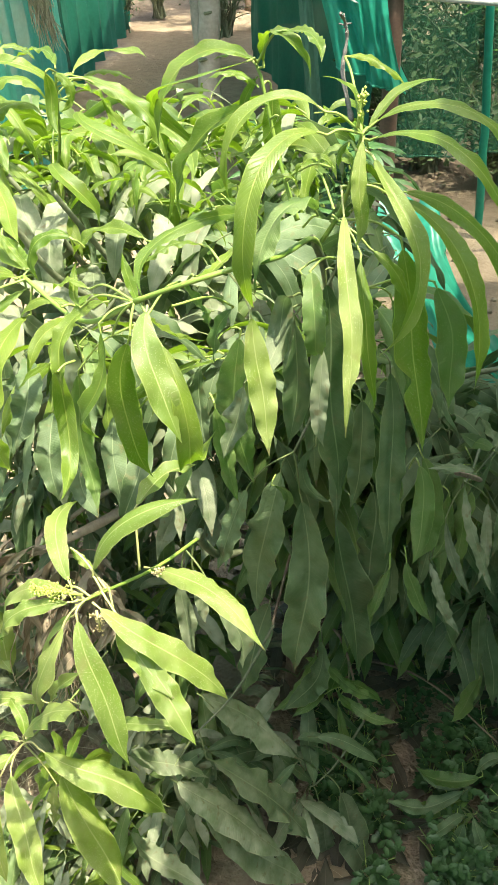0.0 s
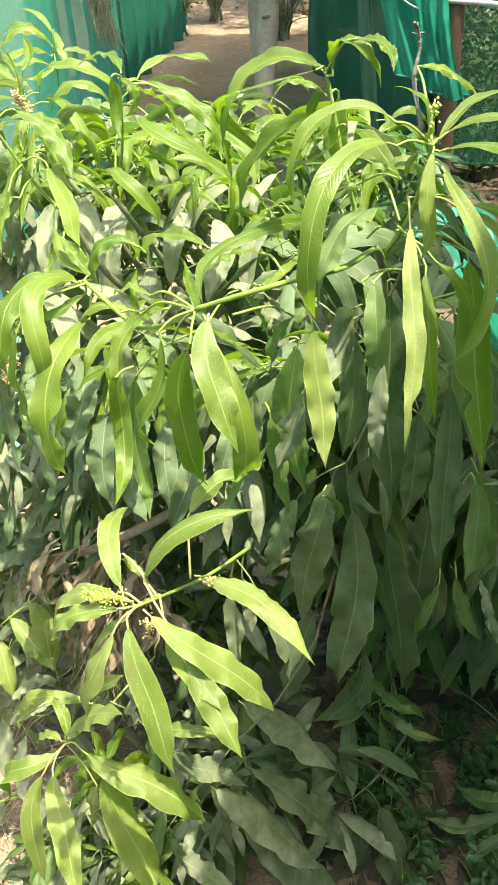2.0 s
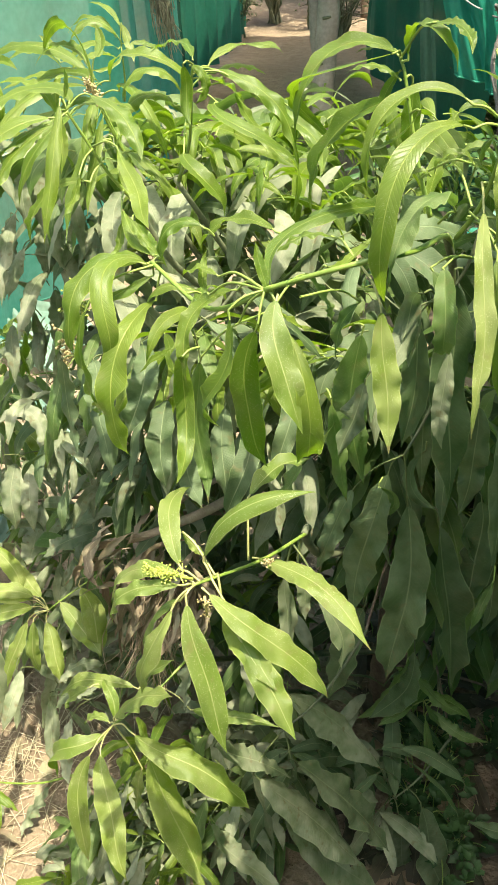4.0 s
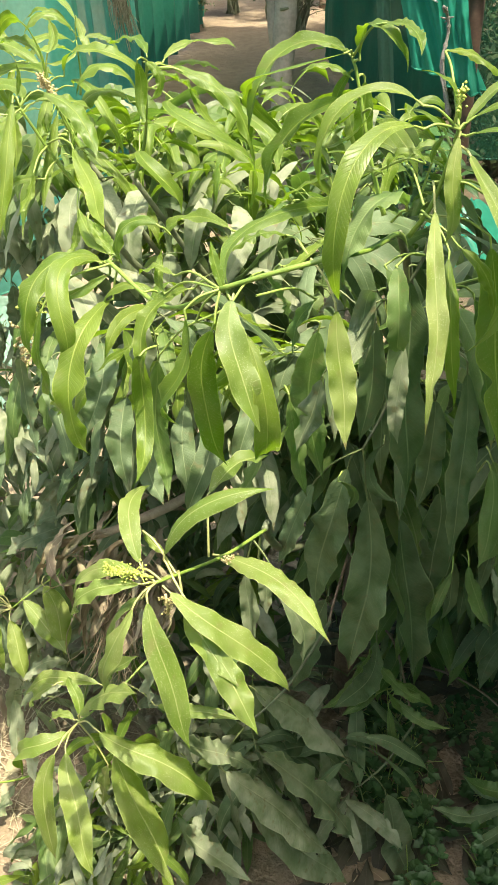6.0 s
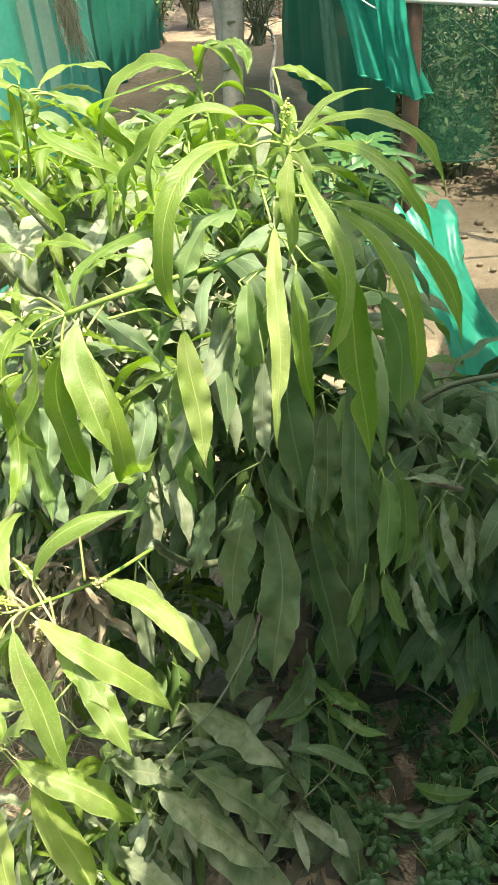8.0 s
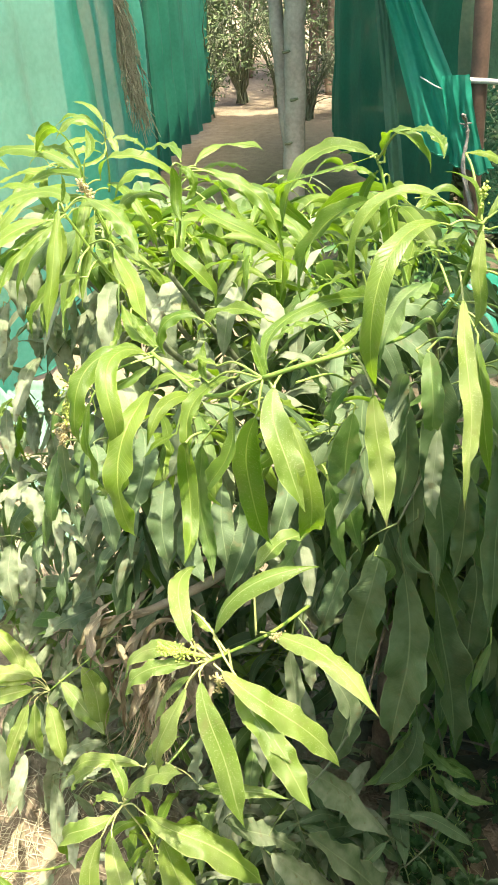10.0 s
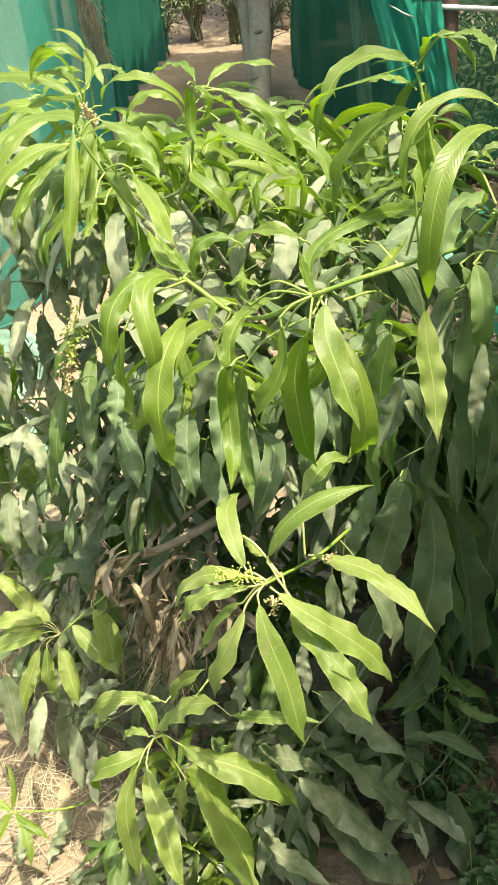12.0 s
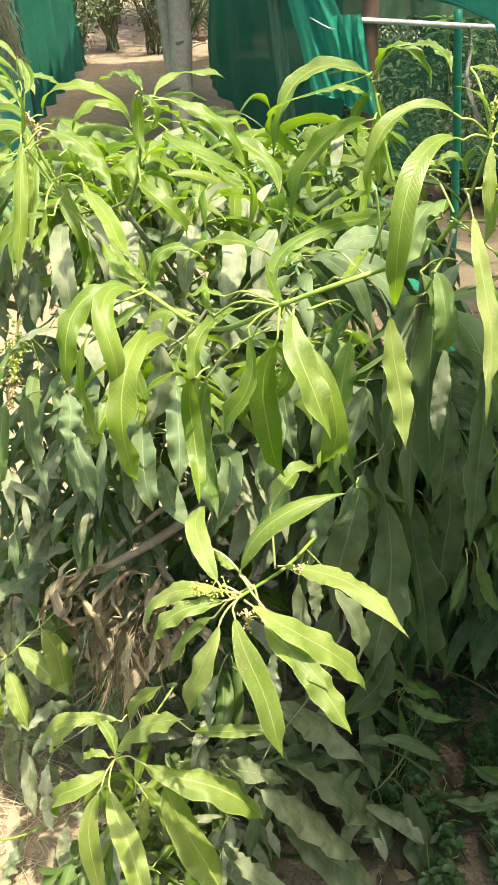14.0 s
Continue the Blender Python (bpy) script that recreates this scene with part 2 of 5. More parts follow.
soil_mat = soil_material()
net_light = net_material("pale_green_shade_net", (0.024, 0.200, 0.135), (0.080, 0.325, 0.240), 0.10, 0.5, 0.5)
net_dark = net_material("dark_green_shade_net", (0.009, 0.100, 0.062), (0.022, 0.160, 0.100), 0.02, 0.4, 0.6)
net_teal = net_material("shiny_teal_net", (0.014, 0.20, 0.130), (0.035, 0.31, 0.215), 0.03, 0.4, 0.4)
net_overhead = net_material("overhead_shade_net", (0.005, 0.095, 0.046), (0.012, 0.16, 0.080), 0.02, 0.25, 0.55)
net_veil = net_material("thin_green_net_veil", (0.012, 0.10, 0.055), (0.03, 0.16, 0.09), 0.46, 0.4, 0.6)
net_strip = net_material("sage_green_net_strip", (0.05, 0.14, 0.09), (0.10, 0.21, 0.14), 0.05, 0.4, 0.6)
net_scrap = net_material("sun_bleached_teal_net", (0.12, 0.25, 0.19), (0.28, 0.40, 0.32), 0.05, 0.3, 0.6)
net_pale = net_material("bleached_grey_green_net", (0.16, 0.25, 0.17), (0.32, 0.40, 0.28), 0.12, 0.5, 0.6)


# ---- building helpers ----
def mesh_of(name, verts, faces, mats, uvs=None, slots=None, smooth=True):
    me = bpy.data.meshes.new(name)
    me.from_pydata([tuple(v) for v in verts], [], faces)
    for m in mats:
        me.materials.append(m)
    if uvs is not None:
        layer = me.uv_layers.new(name="uv")
        flat = np.array([uvs[v] for f in faces for v in f], dtype=np.float32).ravel()
        layer.data.foreach_set("uv", flat)
    if slots is not None:
        me.polygons.foreach_set("material_index", slots)
    if smooth:
        me.polygons.foreach_set("use_smooth", [True] * len(faces))
    me.update()
    return me


def part(name, me, parent, label=""):
    ob = new(name, me)
    ob.parent = parent
    return tagged(ob, label) if label else ob


def tube(points, radii, sides=8, cap=True):
    """Vertices and faces of a tapered tube along points."""
    pts = [Vector(p) for p in points]
    verts, faces = [], []
    ref = Vector((0.31, 0.17, 0.93))
    for i, p in enumerate(pts):
        d = (pts[min(i + 1, len(pts) - 1)] - pts[max(i - 1, 0)]).normalized()
        a = d.cross(ref)
        a = a.normalized() if a.length > 1e-4 else d.orthogonal().normalized()
        b = d.cross(a)
        for k in range(sides):
            w = 2 * math.pi * k / sides
            verts.append(p + (a * math.cos(w) + b * math.sin(w)) * radii[i])
    for i in range(len(pts) - 1):
        for k in range(sides):
            k2 = (k + 1) % sides
            faces.append((i * sides + k, i * sides + k2, (i + 1) * sides + k2, (i + 1) * sides + k))
    if cap:
        faces.append(tuple(range(sides))[::-1])
        faces.append(tuple((len(pts) - 1) * sides + k for k in range(sides)))
    return verts, faces


def bent(points, n=14, wobble=0.0, seed=0):
    """A smooth run through control points (Catmull-Rom), a little uneven."""
    p = [Vector(q) for q in points]
    p = [p[0] * 2 - p[1]] + p + [p[-1] * 2 - p[-2]]
    out = []
    for i in range(1, len(p) - 2):
        for k in range(n):
            t = k / n
            a, b, c, d = p[i - 1], p[i], p[i + 1], p[i + 2]
            q = 0.5 * ((2 * b) + (c - a) * t + (2 * a - 5 * b + 4 * c - d) * t * t + (3 * b - a - 3 * c + d) * t ** 3)
            if wobble:
                q = q + noise.noise_vector(q * 9.0 + Vector((seed, seed * 2, 0))) * wobble
            out.append(q)
    out.append(p[-2])
    return out


def limb(points, r0, r1, sides=9, wobble=0.0, seed=0):
    run = bent(points, 10, wobble, seed)
    n = len(run) - 1
    return tube(run, [r0 + (r1 - r0) * (i / n) ** 0.8 for i in range(n + 1)], sides)


class Heap:
    """Vertices and faces of many small pieces, joined into one mesh."""

    def __init__(self):
        self.v, self.f, self.uv, self.s = [], [], [], []

    def add(self, verts, faces, uvs=None, slots=None, slot=0):
        k = len(self.v)
        self.v += list(verts)
        self.f += [tuple(i + k for i in f) for f in faces]
        self.uv += uvs if uvs is not None else [(0.25, 0.5)] * len(verts)
        self.s += slots if slots is not None else [slot] * len(faces)

    def mesh(self, name, mats, smooth=True):
        return mesh_of(name, self.v, self.f, mats, self.uv, self.s, smooth)


def blade(start, az0, el0, az1, el1, length, width, roll, rng, origin, rows=18, cols=5, stalk=0.1, wavy=1.0, fold=None, crimp=0.05):
    """A mango leaf: a petiole, then a long pointed blade that bends along its midrib, folded and wavy at the edge.
    The turn of the midrib goes from az0, el0 to az1, el1 (degrees)."""
    n = rows + 3
    pos, tan = [Vector(start) - origin], []
    for i in range(n):
        s = (i + 0.5) / n
        a, e = radians(az0 + (az1 - az0) * s), radians(el0 + (el1 - el0) * s)
        d = Vector((math.cos(e) * math.cos(a), math.cos(e) * math.sin(a), math.sin(e)))
        tan.append(d)
        pos.append(pos[-1] + d * (length / n))
    tan.append(tan[-1])
    nor = []
    up = Vector((0, 0, 1))
    q = up - tan[0] * up.dot(tan[0])
    q = q.normalized() if q.length > 1e-3 else tan[0].orthogonal().normalized()
    for d in tan:
        q = (q - d * q.dot(d)).normalized()
        nor.append(q.copy())
    fold = (rng.uniform(0.22, 0.66) if rows > 20 else rng.uniform(0.10, 0.52)) if fold is None else fold
    curl = rng.uniform(0.05, 0.75)
    twist = rng.uniform(-26, 26)
    waves, ph = rng.uniform(1.8, 4.4) if rows > 20 else rng.uniform(2.2, 3.4), [rng.uniform(0, 6.28), rng.uniform(0, 6.28)]
    amp = wavy * rng.uniform(0.12, 0.52) * (1.0 if rows > 20 else 0.6)
    fine = (rng.uniform(4.0, 9.0), crimp * rng.uniform(0.4, 1.4) if rows > 20 else 0.0, rng.uniform(0, 6.28))
    sway, swing = rng.uniform(0.004, 0.022) * rng.choice((-1, 1)), rng.uniform(0, 6.28)
    bite = (rng.uniform(0.35, 0.85), rng.choice((-1, 1)), rng.uniform(0.03, 0.06)) if rng.random() < 0.10 else None
    verts, uvs, faces, slots = [], [], [], []
    for i in range(rows + 1):
        u = i / rows
        s = (stalk + (1 - stalk) * u) * n
        k = min(int(s), n - 1)
        c = pos[k].lerp(pos[k + 1], s - k)
        d, nn = tan[k], nor[k]
        turn = Matrix.Rotation(radians(roll + twist * (u - 0.5)), 3, d)
        nn = turn @ nn
        side = d.cross(nn)
        c = c + side * (length * sway * u * (1 - u) * 4 * math.sin(6.283 * u + swing))
        h = 0.48 * width * max(math.sin(math.pi * max(u, 1e-4) ** 0.88), 0.0) ** 0.72 * min(1.0, (1 - u) / 0.22) ** 0.6 + 0.0003
        for j in range(cols):
            x = 2 * j / (cols - 1) - 1
            hh = h
            if bite and x * bite[1] > 0:
                hh *= 1 - 0.75 * math.exp(-((u - bite[0]) / bite[2]) ** 2)
            nick = noise.noise(Vector((u * fine[0] * 2.2, 3.0 * (x > 0) + fine[2], waves)))
            hh *= 1 + 1.1 * fine[1] * nick
            w = hh * abs(x) ** 1.5 * (amp * (0.35 + u) * math.sin(6.283 * waves * u + ph[x > 0]) + fine[1] * abs(x) * (math.sin(6.283 * fine[0] * u + fine[2] + 2 * x + 1.3 * math.sin(9 * u + fine[2])) * (0.5 + 0.5 * math.sin(5 * u + swing)) + 1.6 * nick))
            lift = abs(x) * hh * math.sin(fold) - curl * hh * x * x + w
            verts.append(c + side * (x * hh * math.cos(fold)) + nn * lift)
            uvs.append((0.5 + 0.5 * x, u))
    for i in range(rows):
        for j in range(cols - 1):
            a = i * cols + j
            faces.append((a, a + 1, a + 1 + cols, a + cols))
            slots.append(0)
    m = max(2, int(stalk * n) + 1)
    tv, tf = tube(pos[:m + 1], [0.0013 - 0.0004 * i / m for i in range(m + 1)], 5, False)
    k = len(verts)
    verts += tv
    uvs += [(0.2, 0.5)] * len(tv)
    faces += [tuple(i + k for i in f) for f in tf]
    slots += [1] * len(tf)
    return verts, faces, uvs, slots


# ---- ground ----
def build_ground():
    """One sheet: fine and lumpy near the tree, coarse out to the horizon."""
    xs = sorted(set([-900, -300, -100, -40, -18, -9] + [round(-5 + 0.1 * i, 3) for i in range(91)] + [6, 9, 18, 40, 100, 300, 900]))
    ys = sorted(set([-900, -300, -100, -40, -15, -6, -3] + [round(-1.5 + 0.1 * i, 3) for i in range(145)] + [15, 20, 40, 100, 300, 900]))
    verts, faces = [], []
    for y in ys:
        for x in xs:
            near = 1.0 if -5.1 < x < 4.2 and -1.6 < y < 13 else 0.0
            z = near * (0.045 * noise.noise(Vector((x * 0.9, y * 0.9, 3))) + 0.02 * noise.noise(Vector((x * 3.7, y * 3.7, 9))) + 0.008 * noise.noise(Vector((x * 11, y * 11, 1))))
            verts.append((x, y, z - 0.01))
    w = len(xs)
    for j in range(len(ys) - 1):
        for i in range(w - 1):
            a = j * w + i
            faces.append((a, a + 1, a + 1 + w, a + w))
    me = mesh_of("ground", verts, faces, [soil_mat])
    tagged(new("ground", me), "dry dusty brown soil ground with clods and litter", "ground", kind="structure")


build_ground()


# ---- shade nets ----
def curtain(name, a, b, top_a, top_b, low_a, low_b, mat, label, folds=9, depth=0.06, flare=0.0, seed=1, nx=80, nz=26, category="shade net", lean=0.0):
    """A hanging net from plan point a to plan point b, with gathered folds; flare leans its foot sideways along the wall."""
    a, b = Vector((*a, 0)), Vector((*b, 0))
    along = (b - a).normalized()
    out = Vector((-along.y, along.x, 0))
    rng = random.Random(seed)
    ph = [rng.uniform(0, 6.28) for _ in range(4)]
    verts, faces = [], []
    for j in range(nz + 1):
        v = j / nz
        for i in range(nx + 1):
            u = i / nx
            p = a.lerp(b, u)
            top, low = top_a + (top_b - top_a) * u, low_a + (low_b - low_a) * u
            sway = depth * (0.35 + 0.65 * v) * (0.6 * math.sin(6.283 * folds * u + ph[0] + 0.8 * math.sin(3 * v + ph[1])) + 0.3 * math.sin(6.283 * folds * 2.3 * u + ph[2] + 2 * v) + 0.35 * math.sin(6.283 * 1.3 * u + ph[3]))
            p = p + out * sway + along * (flare * v * v * (u - 0.3) + lean * v) + out * 0.03 * noise.noise(Vector((u * 7, v * 5, seed)))
            p.z = top + (low - top) * v
            verts.append(p)
    for j in range(nz):
        for i in range(nx):
            k = j * (nx + 1) + i
            faces.append((k, k + 1, k + nx + 2, k + nx + 1))
    ob = tagged(new(name, mesh_of(name, verts, faces, [mat])), label, category)
    v, f = tube(verts[-nx - 1:], [0.005] * (nx + 1), 5)
    part("hem", mesh_of("hem", v, f, [mat]), ob, "rolled net hem")
    return ob


curtain("net_curtain", (-1.66, 2.55), (-1.37, 4.0), 2.3, 2.3, 0.02, 0.02, net_light, "pale green shade-net curtain hanging to the soil", 3, 0.05, 0.3, 3, lean=0.12)
curtain("net_curtain", (-1.40, 3.95), (-1.86, 7.0), 2.3, 2.3, 0.02, 0.02, net_light, "sunlit green shade-net curtain beside the hanging straw", 6, 0.07, 0.0, 4)
curtain("net_curtain", (-1.86, 6.9), (-1.97, 10.0), 2.4, 2.4, 0.02, 0.05, net_dark, "dark green shade-net curtain in deep folds", 7, 0.10, 0.2, 5)
curtain("net_curtain", (0.33, 4.72), (-0.52, 8.2), 2.4, 2.4, 0.03, 0.10, net_dark, "dark teal shade-net curtain gathered beside the pole", 4, 0.05, 0.1, 6)
curtain("net_curtain", (-0.36, 4.30), (-0.27, 4.28), 2.4, 2.4, 0.80, 0.72, net_teal, "bright teal net edge pulled aside next to the pole", 2, 0.03, 0.25, 8, 30, lean=0.60)
curtain("net_strip", (-0.20, 4.45), (-0.13, 4.42), 2.4, 2.4, 0.03, 0.03, net_strip, "sheer paler strip of green net hanging down", 1, 0.02, 0.0, 18, 20, lean=0.32)
curtain("net_screen", (0.40, 4.15), (3.2, 4.6), 2.4, 2.4, 0.42, 0.3, net_veil, "thin see-through green net screen above the soil", 5, 0.05, 0.0, 9)
curtain("net_screen", (0.10, 6.1), (1.3, 5.9), 1.9, 1.8, 0.86, 0.84, net_pale, "bleached grey-green net sheet hung in slack folds", 3, 0.12, 0.3, 12)
curtain("net_flap", (0.34, 2.62), (0.66, 2.30), 2.35, 2.35, 1.40, 1.22, net_teal, "loose teal net flap hanging from the roof edge", 2, 0.04, 0.1, 13, 24, 12)


def roof(name, x0, x1, y0, y1, z, mat, label, seed):
    """A slack net roof, sagging between its edges."""
    n = 24
    verts, faces = [], []
    for j in range(n + 1):
        for i in range(n + 1):
            u, v = i / n, j / n
            sag = 0.12 * math.sin(math.pi * u) * math.sin(math.pi * v) + 0.03 * noise.noise(Vector((u * 6, v * 6, seed)))
            verts.append((x0 + (x1 - x0) * u + 0.02 * math.sin(9 * v + seed), y0 + (y1 - y0) * v, z - sag))
    for j in range(n):
        for i in range(n):
            k = j * (n + 1) + i
            faces.append((k, k + 1, k + n + 2, k + n + 1))
    tagged(new(name, mesh_of(name, verts, faces, [mat])), label, "shade net")


roof("net_roof", 0.40, 3.4, -2.6, 2.3, 2.38, net_overhead, "dark green shade-net roof on the pole side", 1)
# the next two nets are unseen, added only to shade the ground behind
roof("net_roof", 1.15, 3.4, 2.35, 3.25, 2.36, net_overhead, "unseen dark net strip, added to shade the soil on the right", 3)
roof("net_roof", 0.75, 3.4, 2.7, 8.0, 2.40, net_veil, "unseen thin net, added to dim the shrubs and soil below", 4)
roof("net_roof", -1.3, 1.1, 3.9, 9.3, 2.42, net_overhead, "dark green shade-net roof over the passage", 2)
# unseen net walls behind and beside the path, added to cut low skylight
curtain("sky_block_net", (-2.6, -2.6), (3.4, -2.6), 2.6, 2.4, 0.02, 0.02, net_dark, "unseen dark green net wall, added to cut low sky light", 12, 0.08, 0.0, 21)
curtain("sky_block_net", (3.4, -2.6), (3.3, 4.6), 2.4, 2.4, 0.02, 0.02, net_dark, "unseen dark green net side wall, added to cut low sky light", 12, 0.08, 0.0, 22)
curtain("sky_block_net", (-2.6, -2.6), (-1.7, 2.5), 2.4, 2.3, 0.02, 0.02, net_light, "unseen pale green net side wall, added to cut low sky light", 10, 0.08, 0.0, 23)


def post(name, points, r0, r1, mat, label, category, sides=12, wobble=0.0):
    v, f = limb(points, r0, r1, sides, wobble, 2)
    return tagged(new(name, mesh_of(name, v, f, [mat])), label, category)


post("net_pole", [(0.39, 3.86, -0.02), (0.37, 3.86, 1.2), (0.335, 3.86, 2.4)], 0.037, 0.034, pole_mat, "brown painted metal pole holding the shade nets", "pole")
post("net_rail", [(0.30, 3.82, 1.145), (1.0, 3.86, 1.085), (2.2, 3.9, 1.0)], 0.011, 0.011, rail_mat, "pale weathered pipe rail tied to the brown pole", "rail")
post("sagging_wire", [(0.34, 3.83, 1.14), (0.24, 3.97, 1.09), (0.14, 4.2, 1.11)], 0.0032, 0.0032, rail_mat, "pale wire sagging from the pole to the net", "wire", 6)
post("teal_stake", [(0.90, 4.25, -0.02), (0.86, 4.22, 0.5), (0.80, 4.2, 1.12)], 0.021, 0.019, net_teal, "thin stake wrapped in teal net", "stake", 8, 0.006)
curtain("hung_cloth", (0.215, 3.80), (0.325, 3.78), 1.165, 1.170, 0.82, 0.78, net_teal, "teal net cloth slung over the rail by the pole", 2, 0.03, 0.05, 14, 20, 14, "cloth", 0.07)


def far_trunk():
    ob = tagged(new("far_tree"), "pale smooth-barked tree with dark knots and two stems", "tree")
    ob.location = (-0.5, 4.8, 0)
    v, f = limb([(-0.01, 0, -0.03), (0.012, 0, 0.9), (0.03, 0.0, 1.7), (0.06, 0.02, 2.8)], 0.062, 0.05, 14, 0.012, 2)
    part("trunk", mesh_of("trunk", v, f, [bark_pale]), ob)
    v, f = limb([(0.02, 0.07, 0.2), (-0.05, 0.09, 0.9), (-0.10, 0.10, 1.5), (-0.16, 0.12, 2.6)], 0.042, 0.036, 12, 0.012, 7)
    part("second_stem", mesh_of("second_stem", v, f, [bark_pale]), ob)
    for z, x in ((0.55, 0.03), (0.72, -0.02), (0.94, 0.015), (1.17, -0.02), (1.42, 0.035)):
        v, f = limb([(x - 0.018, -0.050, z - 0.004), (x + 0.002, -0.058, z), (x + 0.020, -0.050, z + 0.003)], 0.009, 0.006, 7)
        part("knot", mesh_of("knot", v, f, [bark_grey]), ob)


far_trunk()

# ---- mango tree ----
TREE = Vector((0.06, 1.38, 0.0))
tree = tagged(new("mango_tree"), "bushy young mango tree with drooping green and dusty leaves", "mango tree")
tree.location = TREE
tree_rng = random.Random(5)


def branch(points, r0, r1, mat, wobble=0.002, name="branch"):
    v, f = limb([Vector(p) - TREE for p in points], r0, r1, 9, wobble, len(bpy.data.objects))
    return part(name, mesh_of(name, v, f, [mat]), tree)


LEAF_LABEL = {"young": "fresh yellow-green leaf with pale midrib", "mature": "mid-green leaf, lightly dusted", "old": "dull dark green dusty leaf", "pale": "grey-green leaf under a coat of dust", "bright": "pale yellow-green leaf with dried droplet specks"}


PETIOLE = {"bright": petiole_pale, "young": petiole_mat, "mature": petiole_mat, "old": petiole_dull, "pale": petiole_dull}


def leaf_part(v, f, uv, s, age, stalk_mat, label=""):
    """One leaf of the tree: the blade, and under it its petiole."""
    n = s.count(0)
    k = min(min(q) for q in f[n:])
    ob = part("leaf", mesh_of("leaf", v[:k], f[:n], [LEAF[age]], uv[:k]), tree, label or LEAF_LABEL[age])
    part("petiole", mesh_of("petiole", v[k:], [tuple(i - k for i in q) for q in f[n:]], [stalk_mat]), ob)
    return ob


def shoot(age, back, tip, stem, ripple, leaves):
    """A leafy shoot: its stem from back to tip, and its leaves, with more or less rippled edges."""
    a, b = Vector(back), Vector(tip)
    if stem:
        branch([a, a.lerp(b, 0.5) + Vector((0.02, 0, -0.03 if age == "bright" else -0.10)) * (b - a).length, b], 0.0020 if age == "bright" else 0.0027, 0.0015, bark_green if age in ("young", "bright") else bark_grey, 0.003, "shoot_stem")
    for x, y, z, az0, el0, az1, el1, length, width, roll in leaves:
        p = Vector((x, y, z))
        v, f, uv, s = blade(p, az0, el0, az1, el1, length, width, roll, tree_rng, TREE, 50, 7, 0.05, ripple, None, {"young": 0.11, "bright": 0.08}.get(age, 0.15))
        # the petiole runs on to the stem, or back into the foliage
        root = a.lerp(b, min(max((p - a).dot(b - a) / (b - a).length_squared, 0.0), 1.0))
        if (root - p).length > 0.09:
            root = p + ((root - p).normalized() + Vector((0, 1.2, -0.6))) * 0.016
        if (root - p).length > 0.006:
            run = bent([root - TREE, root.lerp(p, 0.6) + Vector((0, 0, 0.12 * (root - p).length)) - TREE, p - TREE], 5)
            tv, tf = tube(run, [0.0013 - 0.0002 * i / 10 for i in range(len(run))], 5, False)
            k = len(v)
            v, uv, f, s = v + tv, uv + [(0.2, 0.5)] * len(tv), f + [tuple(i + k for i in q) for q in tf], s + [1] * len(tf)
        leaf_part(v, f, uv, s, age, PETIOLE[age])


branch([(0.06, 1.38, -0.03), (0.07, 1.36, 0.35), (0.05, 1.30, 0.75)], 0.034, 0.026, bark_brown, 0.008, "trunk")
branch([(0.05, 1.30, 0.75), (0.10, 1.05, 1.05), (0.085, 0.88, 1.27), (0.068, 0.80, 1.352)], 0.0110, 0.0032, bark_grey)
branch([(0.06, 1.36, 0.50), (0.02, 1.20, 0.62), (-0.045, 0.95, 0.80), (-0.055, 0.80, 0.955), (-0.046, 0.72, 1.045), (-0.048, 0.70, 1.053)], 0.0078, 0.0038, bark_grey)
branch([(0.05, 1.30, 0.72), (-0.15, 1.25, 1.0), (-0.283, 1.12, 1.29)], 0.0080, 0.0036, bark_grey)
branch([(0.05, 1.30, 0.70), (-0.22, 1.35, 0.95), (-0.388, 1.26, 1.26)], 0.0085, 0.0038, bark_grey)
branch([(0.085, 0.88, 1.27), (0.070, 0.80, 1.350), (0.04, 0.70, 1.375), (-0.005, 0.662, 1.378), (-0.082, 0.672, 1.345)], 0.0030, 0.0022, bark_green)
branch([(-0.075, 0.671, 1.348), (-0.15, 0.735, 1.293), (-0.222, 0.80, 1.308)], 0.0028, 0.0022, bark_green)
branch([(-0.15, 1.25, 1.0), (-0.26, 1.06, 1.18), (-0.305, 1.0, 1.30)], 0.0062, 0.0036, bark_grey)
branch([(0.06, 1.37, 0.40), (-0.15, 1.32, 0.55), (-0.402, 1.25, 0.589)], 0.0099, 0.0042, bark_brown)
branch([(0.06, 1.37, 0.15), (-0.24, 1.20, 0.26), (-0.275, 1.0, 0.47), (-0.242, 0.85, 0.645)], 0.0078, 0.0036, bark_grey)
branch([(0.06, 1.37, 0.50), (0.05, 1.15, 0.66), (0.021, 0.95, 0.654)], 0.0040, 0.0022, bark_brown)
branch([(0.06, 1.37, 0.25), (0.14, 1.2, 0.36), (0.185, 1.02, 0.331)], 0.0036, 0.0020, bark_brown)
branch([(0.05, 1.30, 0.75), (0.07, 1.10, 1.05), (0.101, 0.95, 1.193)], 0.0068, 0.0036, bark_grey)
branch([(0.20, 1.34, 0.72), (0.33, 1.10, 0.84), (0.27, 0.96, 0.955)], 0.0055, 0.0032, bark_brown)
branch([(0.06, 1.36, 0.55), (0.28, 1.33, 0.85), (0.441, 1.25, 0.966)], 0.0087, 0.0036, bark_grey)
branch([(0.06, 1.38, 0.10), (0.3, 1.25, 0.2), (0.485, 1.1, 0.155)], 0.0034, 0.0020, bark_brown)
branch([(-0.22, 1.35, 0.95), (-0.45, 1.42, 1.1), (-0.612, 1.45, 1.244)], 0.0074, 0.0036, bark_grey)
